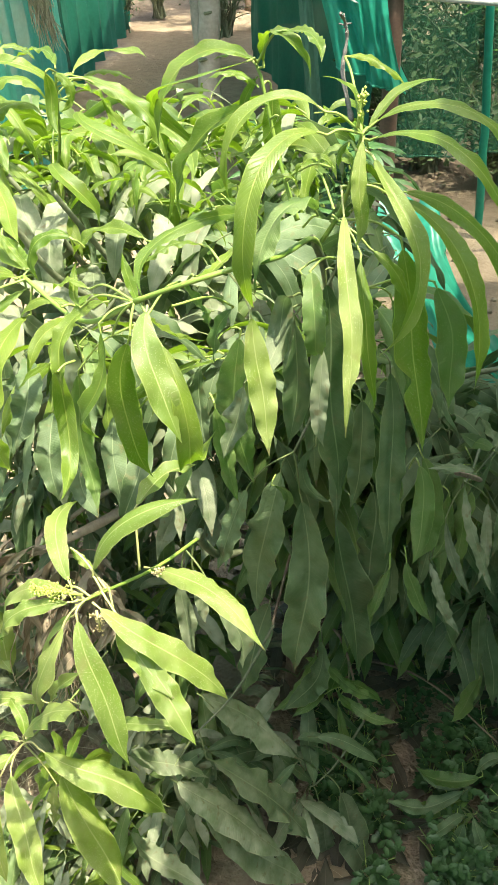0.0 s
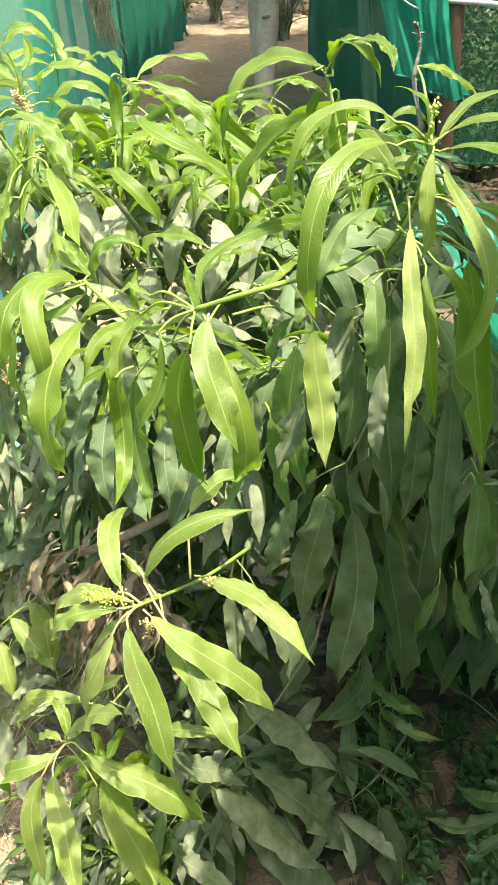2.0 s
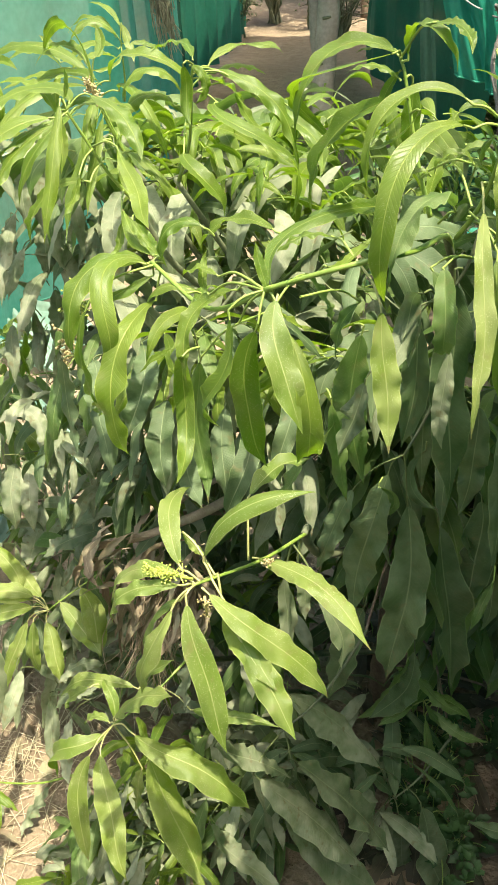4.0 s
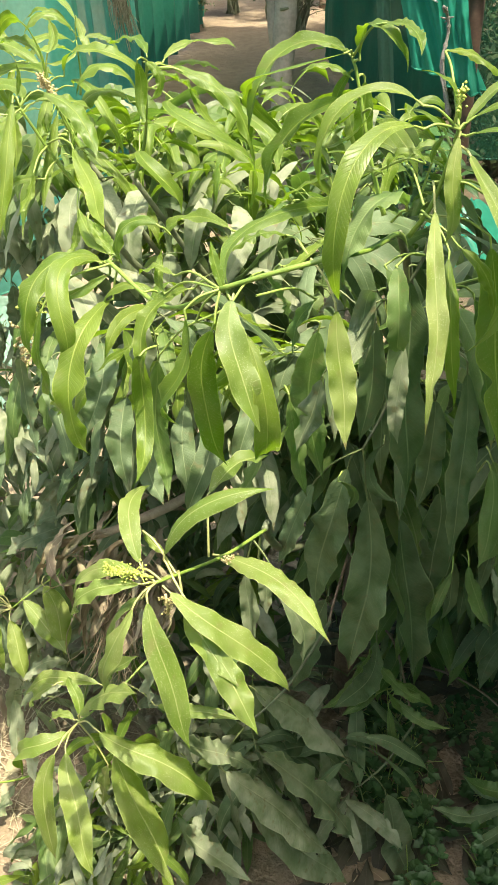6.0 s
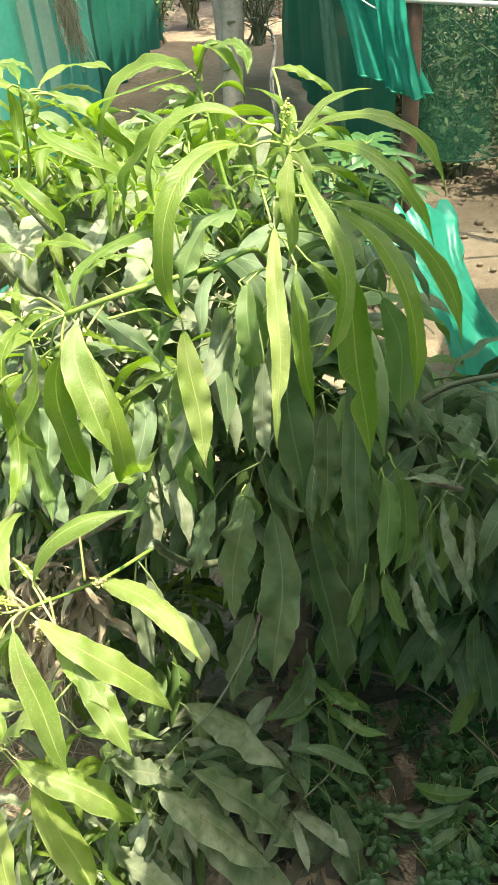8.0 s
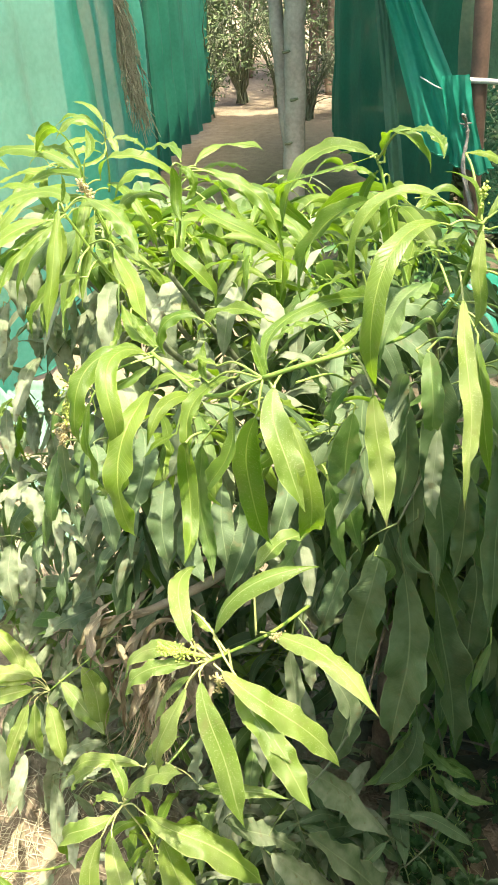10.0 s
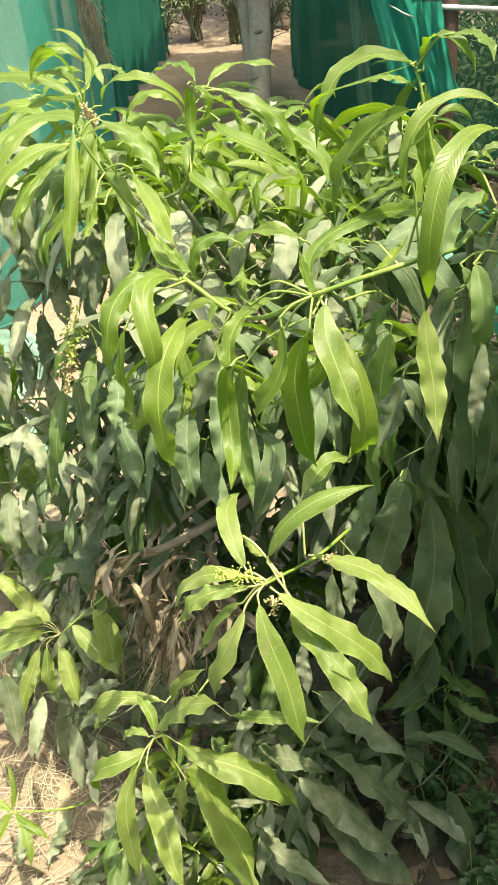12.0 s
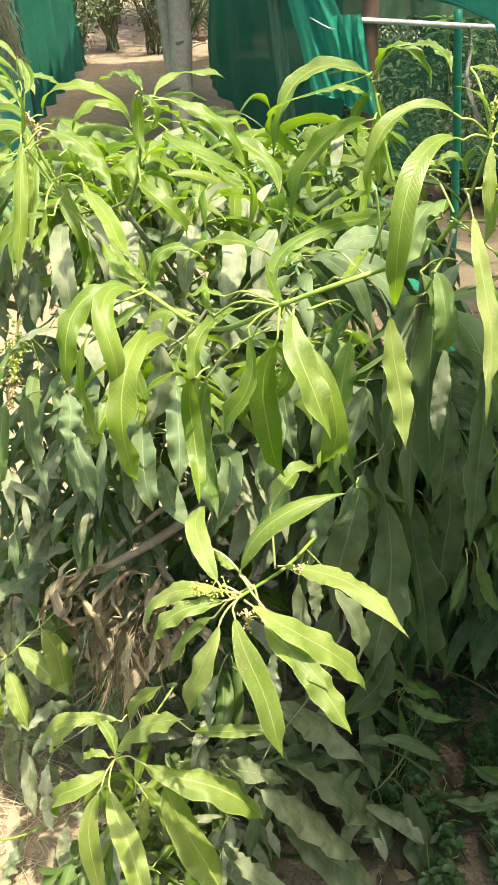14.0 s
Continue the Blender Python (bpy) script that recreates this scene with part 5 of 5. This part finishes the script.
flower_head((-0.127, 0.545, 1.122), 0.045, (-0.75, -0.25, 0.35), bud_mat, 40, "yellow-green flower buds", 0.4, 1, 0.0014)
flower_head((-0.120, 0.555, 1.092), 0.022, (0.1, -0.2, -1), dry_mat, 12, "dried brown flower cluster", 0.7, 2, 0.0014)
flower_head((-0.07, 0.60, 1.10), 0.018, (0.1, -0.6, 0.5), dry_mat, 10, "dried brown flower cluster", 0.7, 3, 0.0014)
flower_head((-0.395, 1.16, 1.375), 0.04, (-0.05, -0.4, 0.6), dry_mat, 26, "dried brown flower cluster", 0.55, 4, 0.002)
flower_head((-0.485, 1.220, 1.082), 0.10, (-0.2, -0.35, -1), bud_mat, 44, "hanging yellow flower buds", 0.45, 5, 0.003)
flower_head((-0.498, 1.200, 1.016), 0.08, (-0.25, -0.35, -1), dry_mat, 44, "hanging cream dried flowers", 0.5, 15, 0.003)
flower_head((0.102, 0.74, 1.47), 0.03, (0.1, 0.2, 1), bud_mat, 8, "small fresh buds", 0.3, 6, 0.0016)


def withered_stalk():
    heap = Heap()
    rng = random.Random(8)
    run = bent([Vector(p) - TREE for p in ((0.097, 0.755, 1.471), (0.09, 0.79, 1.501), (0.093, 0.8, 1.525), (0.091, 0.8, 1.539), (0.086, 0.79, 1.547))], 8, 0.0015, 3)
    heap.add(*tube(run, [0.0022 - 0.0013 * i / (len(run) - 1) + rng.uniform(-0.0004, 0.0006) for i in range(len(run))], 7))
    for i in range(26):
        a = rng.choice(run[4:])
        b = a + Vector((rng.gauss(0, 1), rng.gauss(0, 1), rng.gauss(0, 1))) * 0.0020
        heap.add(*tube([a, b], [0.0009, 0.0005], 4))
    part("withered_flower_stalk", heap.mesh("withered_flower_stalk", [grey_dry_mat]), tree, "withered curled grey flower stalk")


withered_stalk()

def dead_branch():
    """A broken brown branch with shrivelled leaves and a skirt of bare hanging twigs."""
    rng = random.Random(14)
    heap = Heap()
    heap.add(*limb([Vector(p) - TREE for p in ((-0.10, 1.33, 0.72), (-0.26, 1.16, 0.70), (-0.36, 1.11, 0.668), (-0.455, 1.09, 0.635))], 0.0105, 0.007, 9, 0.010, 3))
    heap.add(*limb([Vector(p) - TREE for p in ((-0.12, 1.36, 0.74), (-0.24, 1.20, 0.745), (-0.36, 1.12, 0.69))], 0.0065, 0.004, 8, 0.009, 4))
    for i in range(90):
        a = Vector((rng.gauss(-0.345, 0.018), rng.uniform(1.0, 1.08), rng.uniform(0.50, 0.60)))
        b = a + Vector((rng.uniform(-0.05, 0.02), rng.uniform(-0.05, 0.03), rng.uniform(-0.11, -0.05)))
        c = b + Vector((rng.uniform(-0.05, 0.03), rng.uniform(-0.03, 0.03), rng.uniform(-0.11, -0.04)))
        run = bent([p - TREE for p in (a, b, c)], 4, 0.009, i)
        heap.add(*tube(run, [0.0012 - 0.0007 * k / (len(run) - 1) for k in range(len(run))], 4, False))
    part("dead_branch", heap.mesh("dead_branch", [twig_mat]), tree, "bare broken brown twigs hanging down")
    heap = Heap()
    for i in range(76):
        p = (rng.uniform(-0.43, -0.27), rng.uniform(1.02, 1.14), rng.uniform(0.53, 0.70))
        L = rng.uniform(0.08, 0.15)
        heap.add(*blade(p, rng.uniform(170, 360), rng.uniform(-30, 30), rng.uniform(170, 360), rng.uniform(-85, -20), L, L * 0.18, rng.uniform(-90, 90), rng, TREE, 10, 5, 0.08, 2.2, rng.uniform(0.4, 1.0)))
    tagged(part("dead_leaves", heap.mesh("dead_leaves", [leaf_dead, twig_mat]), tree, "shrivelled brown dead leaves"), kind="stuff")


dead_branch()


# ---- ground cover ----
def scatter_z(x, y):
    return 0.045 * noise.noise(Vector((x * 0.9, y * 0.9, 3))) + 0.02 * noise.noise(Vector((x * 3.7, y * 3.7, 9))) + 0.008 * noise.noise(Vector((x * 11, y * 11, 1))) - 0.01


def litter():
    rng = random.Random(31)
    heap = Heap()
    for i in range(380):
        x, y = rng.gauss(-0.1, 0.7), rng.gauss(1.5, 0.8)
        if y < 0.4 or (x > 0.0 and y < 1.7 and i % 6):
            continue
        az, L = rng.uniform(0, 360), rng.uniform(0.07, 0.16)
        heap.add(*blade((x, y, scatter_z(x, y) + 0.012), az, rng.uniform(0, 12), az + rng.uniform(-30, 30), rng.uniform(-12, 6), L, L * 0.25, rng.uniform(-25, 25), rng, Vector((0, 0, 0)), 8, 5, 0.06, 1.8, rng.uniform(0.2, 0.8)))
    # litter right of the trunk, darkened in colour to stand in for shade
    dim_litter = Heap()
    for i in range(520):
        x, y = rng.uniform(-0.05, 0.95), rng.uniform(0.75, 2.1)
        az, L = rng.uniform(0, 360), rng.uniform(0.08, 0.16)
        dim_litter.add(*blade((x, y, scatter_z(x, y) + rng.uniform(0.008, 0.022)), az, rng.uniform(0, 10), az + rng.uniform(-30, 30), rng.uniform(-12, 4), L, L * 0.28, rng.uniform(-25, 25), rng, Vector((0, 0, 0)), 8, 5, 0.06, 1.6, rng.uniform(0.1, 0.6)))
    tagged(new("rotting_litter", dim_litter.mesh("rotting_litter", [leaf_shade_litter, twig_mat])), "fallen leaf litter coloured dark to deepen the shade under the tree", "leaf litter", kind="stuff")
    tagged(new("leaf_litter", heap.mesh("leaf_litter", [leaf_dead, twig_mat])), "fallen brown mango leaves on the soil", "leaf litter", kind="stuff")
    heap = Heap()
    for i in range(360):
        x, y = rng.gauss(-0.70, 0.14), rng.gauss(1.06, 0.15)
        if i % 4 == 0:
            x, y = rng.gauss(-0.6, 0.7), rng.gauss(2.0, 0.9)
        a, L = rng.uniform(0, 6.28), rng.uniform(0.04, 0.16)
        z = scatter_z(x, y) + 0.004
        p = Vector((x, y, z))
        q = p + Vector((math.cos(a) * L, math.sin(a) * L, rng.uniform(0, 0.03)))
        heap.add(*tube([p, p.lerp(q, 0.5) + Vector((0, 0, rng.uniform(0, 0.012))), q], [0.0009, 0.0008, 0.0005], 4, False))
    tagged(new("dry_grass", heap.mesh("dry_grass", [straw_mat])), "dry yellow grass stalks strewn on the soil", "dry grass", kind="stuff")
    heap = Heap()
    for i in range(700):
        x, y = rng.uniform(-2.2, 1.8), rng.uniform(0.6, 6.0)
        r = rng.uniform(0.006, 0.028)
        c = Vector((x, y, scatter_z(x, y) + r * 0.3))
        v = []
        for k in range(12):
            d = Vector((math.cos(k * 1.047 + (k > 5) * 0.5), math.sin(k * 1.047 + (k > 5) * 0.5), -0.4 if k < 6 else 0.5))
            v.append(c + d * r * rng.uniform(0.6, 1.1))
        f = [tuple(range(6))[::-1], tuple(range(6, 12))] + [(k, (k + 1) % 6, 6 + (k + 1) % 6, 6 + k) for k in range(6)]
        heap.add(v, f)
    tagged(new("soil_clods", heap.mesh("soil_clods", [stone_mat])), "small dry clods of pale soil", "clods", kind="stuff")


litter()


def weed(x, y, size, seed):
    """A low weed: thin leaning stems, each with sprays of three small notched leaflets."""
    rng = random.Random(seed)
    ob = tagged(new("weed"), "small green leafy weed on shaded soil", "weed", "weeds under the tree")
    ob.location = (x, y, scatter_z(x, y))
    leaves = Heap()
    for i in range(rng.randint(5, 8)):
        a = rng.uniform(0, 6.28)
        top = Vector((math.cos(a) * size * 0.55, math.sin(a) * size * 0.55, size * rng.uniform(0.6, 1.3)))
        run = bent([Vector((0, 0, -0.01)), top * 0.5 + Vector((0, 0, size * 0.15)), top], 4)
        v, f = tube(run, [0.0015 - 0.0007 * k / (len(run) - 1) for k in range(len(run))], 5)
        part("stem", mesh_of("stem", v, f, [petiole_mat]), ob)
        for h in (0.35, 0.55, 0.78, 1.0):
            c = run[min(int(h * (len(run) - 1)), len(run) - 1)]
            w = rng.uniform(0, 6.28)
            out = Vector((math.cos(w), math.sin(w), 0.3)) * size * 0.14
            leaves.add(*tube([c, c + out], [0.0006, 0.0005], 3, False))
            for k in (-1, 0, 1):
                wk = w + k * rng.uniform(0.7, 1.1)
                d, e = Vector((math.cos(wk), math.sin(wk), rng.uniform(-0.35, 0.25))), Vector((-math.sin(wk), math.cos(wk), rng.uniform(-0.3, 0.3)))
                L = rng.uniform(0.014, 0.030)
                b, p = L * 0.30, c + out
                v = [p, p + d * L * 0.25 + e * b * 0.8, p + d * L * 0.42 + e * b * 0.6, p + d * L * 0.62 + e * b, p + d * L, p + d * L * 0.62 - e * b, p + d * L * 0.42 - e * b * 0.6, p + d * L * 0.25 - e * b * 0.8, p + d * L * 0.5 - Vector((0, 0, 0.003))]
                leaves.add(v, [(q, (q + 1) % 8, 8) for q in range(8)])
    tagged(part("foliage", leaves.mesh("foliage", [weed_mat]), ob), kind="stuff")


weed_rng = random.Random(9)
for k in range(34):
    weed(weed_rng.uniform(0.10, 0.62), weed_rng.uniform(0.90, 1.45), weed_rng.uniform(0.08, 0.17), 50 + k)


def net_pile(name, points, width, height, seed, label, mat):
    """A crumpled length of net lying along points in sharp folds."""
    run = bent(points, 14)
    rng = random.Random(seed)
    ph = [rng.uniform(0, 6.28) for _ in range(5)]
    n = 34
    verts, faces = [], []
    for i, p in enumerate(run):
        d = (run[min(i + 1, len(run) - 1)] - run[max(i - 1, 0)]).normalized()
        side = Vector((-d.y, d.x, 0)).normalized()
        t = i / (len(run) - 1)
        for j in range(n + 1):
            u = j / n
            fold = abs(math.sin(5.5 * math.pi * u + ph[0] + 1.2 * math.sin(4 * t + ph[1]))) * (0.5 + 0.5 * math.sin(7 * t + 9 * u + ph[2])) * height
            w = width * (1 + 0.25 * math.sin(6 * t + ph[3]))
            q = p + side * (u - 0.5) * w + d * 0.03 * noise.noise(Vector((u * 8, t * 8, seed)))
            q.z += 0.012 + fold + 0.4 * height * math.sin(math.pi * u)
            verts.append(q)
    for i in range(len(run) - 1):
        for j in range(n):
            k = i * (n + 1) + j
            faces.append((k, k + 1, k + n + 2, k + n + 1))
    tagged(new(name, mesh_of(name, verts, faces, [mat])), label, "net")


net_pile("crumpled_net", [(-1.75, 3.2, 0.0), (-1.45, 2.95, 0.0), (-1.20, 2.80, 0.0)], 0.34, 0.07, 3, "crumpled teal net in folds on the soil", net_scrap)
net_pile("crumpled_net", [(-1.25, 2.5, 0.0), (-1.08, 2.3, 0.0), (-1.0, 2.1, 0.0)], 0.14, 0.03, 4, "torn teal net scrap half buried in soil", net_scrap)
net_pile("crumpled_net", [(-1.20, 1.95, 0.0), (-1.10, 1.75, 0.0), (-1.12, 1.6, 0.0)], 0.10, 0.03, 5, "torn teal net scrap lying under the leaves", net_scrap)
net_pile("draped_net", [(0.33, 2.96, 0.56), (0.44, 2.86, 0.42), (0.57, 2.78, 0.22), (0.73, 2.68, 0.0)], 0.38, 0.05, 6, "shiny teal net sheet sloping to the soil in stiff folds", net_teal)


def straw_bundle():
    rng = random.Random(77)
    heap = Heap()
    for i in range(440):
        t0 = rng.uniform(0, 1)
        top = Vector((-1.62 + 0.13 * t0 + rng.gauss(0, 0.026), 5.28 + rng.gauss(0, 0.02), 1.85 - 0.95 * t0))
        low = top + Vector((rng.gauss(0.03, 0.035), rng.gauss(0, 0.03), -rng.uniform(0.10, 0.32)))
        heap.add(*tube([top, top.lerp(low, 0.5) + Vector((rng.gauss(0, 0.014), 0, 0)), low], [0.003, 0.003, 0.002], 4, False))
    tagged(new("straw_bundle", heap.mesh("straw_bundle", [straw_mat])), "ragged rope of dry straw hanging on the net", "straw", kind="stuff")


straw_bundle()


# ---- far plants ----
def shrub(name, x, y, radius, height, leaves, size, mat, twig, label, category, seed, bare=0.3):
    """Many thin limbs from one foot, with small leaves scattered along their outer ends."""
    rng = random.Random(seed)
    ob = tagged(new(name), label, category)
    ob.location = (x, y, -0.01)
    wood, green = Heap(), Heap()
    ends = []
    for i in range(26):
        a, reach = rng.uniform(0, 6.28), radius * rng.uniform(0.4, 1.0)
        top = Vector((math.cos(a) * reach, math.sin(a) * reach, height * rng.uniform(0.45, 1.0)))
        run = bent([Vector((rng.gauss(0, 0.04), rng.gauss(0, 0.04), 0)), Vector((top.x * 0.35, top.y * 0.35, top.z * 0.5)), top], 5, 0.05, i + seed)
        wood.add(*tube(run, [0.014 - 0.010 * k / (len(run) - 1) for k in range(len(run))], 5, False))
        ends += run[4:]
        for k in range(5):
            b = rng.choice(run[3:])
            e = b + Vector((rng.gauss(0, 1), rng.gauss(0, 1), rng.uniform(-0.3, 1))) * radius * 0.22
            wood.add(*tube([b, b.lerp(e, 0.5) + Vector((0, 0, 0.02)), e], [0.006, 0.004, 0.002], 4, False))
            ends += [b.lerp(e, 0.6), e]
    for i in range(leaves):
        if rng.random() < bare:
            continue
        c = rng.choice(ends) + Vector((rng.gauss(0, 1), rng.gauss(0, 1), rng.gauss(0, 0.8))) * radius * 0.10
        d = Vector((rng.gauss(0, 1), rng.gauss(0, 1), rng.gauss(-0.2, 0.7))).normalized()
        e = d.cross(Vector((rng.gauss(0, 1), rng.gauss(0, 1), rng.gauss(0, 1)))).normalized()
        L = size * rng.uniform(0.6, 1.3)
        green.add([c, c + d * L * 0.45 + e * L * 0.22, c + d * L, c + d * L * 0.45 - e * L * 0.22], [(0, 1, 2, 3)])
    tagged(part("brushwood", wood.mesh("brushwood", [twig]), ob), kind="stuff")
    tagged(part("crown", green.mesh("crown", [mat]), ob), kind="stuff")


def far_shrub(x, y, radius, height, leaves, size, bare, seed):
    shrub("shrub", x, y, radius, height, leaves, size, far_leaf_mat, bark_grey, "dense olive-green shrub behind the nets" if x > 0.5 else "twiggy half-bare olive shrub beyond the nets", "shrub", seed, bare)


far_shrub(-2.30, 10, 0.7, 1.7, 2600, 0.06, 0.2, 200)
far_shrub(-1.75, 10.7, 0.7, 1.9, 2600, 0.06, 0.25, 201)
far_shrub(-1.20, 10.3, 0.5, 1.2, 1200, 0.045, 0.5, 202)
far_shrub(-0.85, 9.4, 0.45, 1.0, 500, 0.035, 0.6, 203)
far_shrub(-0.55, 11.3, 0.7, 1.8, 2200, 0.06, 0.3, 204)
far_shrub(-0.20, 10.3, 0.5, 1.1, 900, 0.05, 0.4, 205)
far_shrub(0.30, 11.7, 0.8, 1.9, 2200, 0.06, 0.3, 206)
far_shrub(-3.0, 11.7, 0.9, 2.2, 2400, 0.07, 0.2, 207)
far_shrub(-1.5, 12.7, 1.0, 2.4, 2600, 0.07, 0.2, 208)
far_shrub(-2.6, 13.6, 1.2, 2.6, 3200, 0.09, 0.05, 209)
far_shrub(-1.0, 14.1, 1.2, 2.6, 3200, 0.09, 0.05, 210)
far_shrub(0.4, 13.7, 1.2, 2.6, 3200, 0.09, 0.05, 211)
far_shrub(1.9, 14, 1.2, 2.6, 3000, 0.09, 0.05, 212)
far_shrub(-2.0, 9.7, 0.5, 1.1, 1400, 0.05, 0.3, 213)
far_shrub(-0.45, 9.8, 0.4, 0.8, 500, 0.04, 0.5, 214)
far_shrub(0.72, 5.2, 0.40, 0.70, 1500, 0.055, 0.1, 230)
far_shrub(1.15, 4.95, 0.40, 0.62, 1500, 0.05, 0.1, 231)
far_shrub(1.55, 5.4, 0.50, 0.80, 1800, 0.055, 0.1, 232)
far_shrub(0.55, 5.8, 0.40, 0.85, 1500, 0.055, 0.1, 233)
far_shrub(1.95, 5.0, 0.45, 0.70, 1500, 0.055, 0.1, 234)
far_shrub(1.05, 6.6, 0.55, 1.2, 2600, 0.06, 0.1, 215)
far_shrub(1.75, 6.2, 0.6, 1.3, 2600, 0.06, 0.1, 216)
far_shrub(1.5, 7.6, 0.7, 1.5, 2600, 0.07, 0.1, 217)
far_shrub(2.4, 7.2, 0.7, 1.5, 2400, 0.07, 0.1, 218)
far_shrub(0.7, 8.4, 0.6, 1.4, 2000, 0.06, 0.15, 219)
far_shrub(2.2, 9.2, 0.9, 1.9, 2400, 0.08, 0.1, 220)
far_shrub(1.0, 10.2, 0.8, 1.7, 2200, 0.07, 0.15, 221)


def back_tree(x, y, r, seed):
    """A thin tree of the grove behind the nets; its high small-leaved crown is unseen, added to shade the far ground.
    """
    rng = random.Random(seed)
    ob = tagged(new("grove_tree"), "thin brown-stemmed tree in the grove behind the nets", "tree")
    ob.location = (x, y, -0.03)
    v, f = limb([(0, 0, 0), (0.04, 0, 1.0), (-0.03, 0, 2.7)], r, r * 0.7, 10, 0.03, 2)
    part("trunk", mesh_of("trunk", v, f, [bark_brown]), ob)
    wood, green, ends = Heap(), Heap(), []
    for i in range(18):
        w, reach = rng.uniform(0, 6.28), rng.uniform(0.5, 1.5)
        top = Vector((math.cos(w) * reach, math.sin(w) * reach, rng.uniform(2.9, 4.6)))
        run = bent([Vector((-0.03, 0, 2.3)), Vector((top.x * 0.4, top.y * 0.4, 2.7 + 0.3 * (top.z - 2.7))), top], 6, 0.06, i + seed)
        wood.add(*tube(run, [0.03 - 0.022 * k / (len(run) - 1) for k in range(len(run))], 5, False))
        ends += run[5:]
    for i in range(2600):
        c = rng.choice(ends) + Vector((rng.gauss(0, 1), rng.gauss(0, 1), rng.gauss(0, 0.8))) * 0.26
        d = Vector((rng.gauss(0, 1), rng.gauss(0, 1), rng.gauss(-0.3, 0.6))).normalized()
        e = d.cross(Vector((rng.gauss(0, 1), rng.gauss(0, 1), rng.gauss(0, 1)))).normalized()
        L = rng.uniform(0.08, 0.17)
        green.add([c, c + d * L * 0.45 + e * L * 0.2, c + d * L, c + d * L * 0.45 - e * L * 0.2], [(0, 1, 2, 3)])
    tagged(part("limbs", wood.mesh("limbs", [bark_brown]), ob), kind="stuff")
    tagged(part("crown", green.mesh("crown", [far_leaf_mat]), ob), kind="stuff")


for k, (x, y, r) in enumerate(((-1.05, 12.4, 0.07), (-0.75, 11.0, 0.05), (-0.15, 11.9, 0.06), (-2.0, 12.8, 0.08), (0.9, 12.6, 0.07))):
    back_tree(x, y, r, 300 + k)


def broad_plant(x, y, height, seed, mat=bright_leaf_mat, label="bright green plant with fingered leaves in the sun"):
    """A plant with long pointed leaf fingers at the top of its stems."""
    rng = random.Random(seed)
    ob = tagged(new("broadleaf_plant"), label, "plant")
    ob.location = (x, y, -0.01)
    leaves = Heap()
    for i in range(5):
        a = rng.uniform(0, 6.28)
        top = Vector((math.cos(a) * 0.16, math.sin(a) * 0.16, height * rng.uniform(0.7, 1.05)))
        v, f = limb([Vector((0, 0, 0)), top * 0.5 + Vector((0, 0, 0.05)), top], 0.008, 0.004, 6)
        part("stem", mesh_of("stem", v, f, [petiole_mat]), ob)
        for k in range(7):
            leaves.add(*blade(top, k * 51 + rng.uniform(-12, 12), rng.uniform(0, 30), k * 51, rng.uniform(-50, -10), 0.17, 0.045, 0, rng, Vector((0, 0, 0)), 8, 5, 0.12, 0.6))
    tagged(part("foliage", leaves.mesh("foliage", [mat, petiole_mat]), ob), kind="stuff")


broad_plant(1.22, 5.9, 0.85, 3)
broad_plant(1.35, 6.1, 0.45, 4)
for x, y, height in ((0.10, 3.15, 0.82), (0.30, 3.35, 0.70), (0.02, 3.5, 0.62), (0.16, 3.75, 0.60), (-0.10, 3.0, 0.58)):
    broad_plant(x, y, height, int(90 * x) + 11, shade_leaf_mat, "fingered-leaf plant behind the mango tree, coloured dark as if in shade")
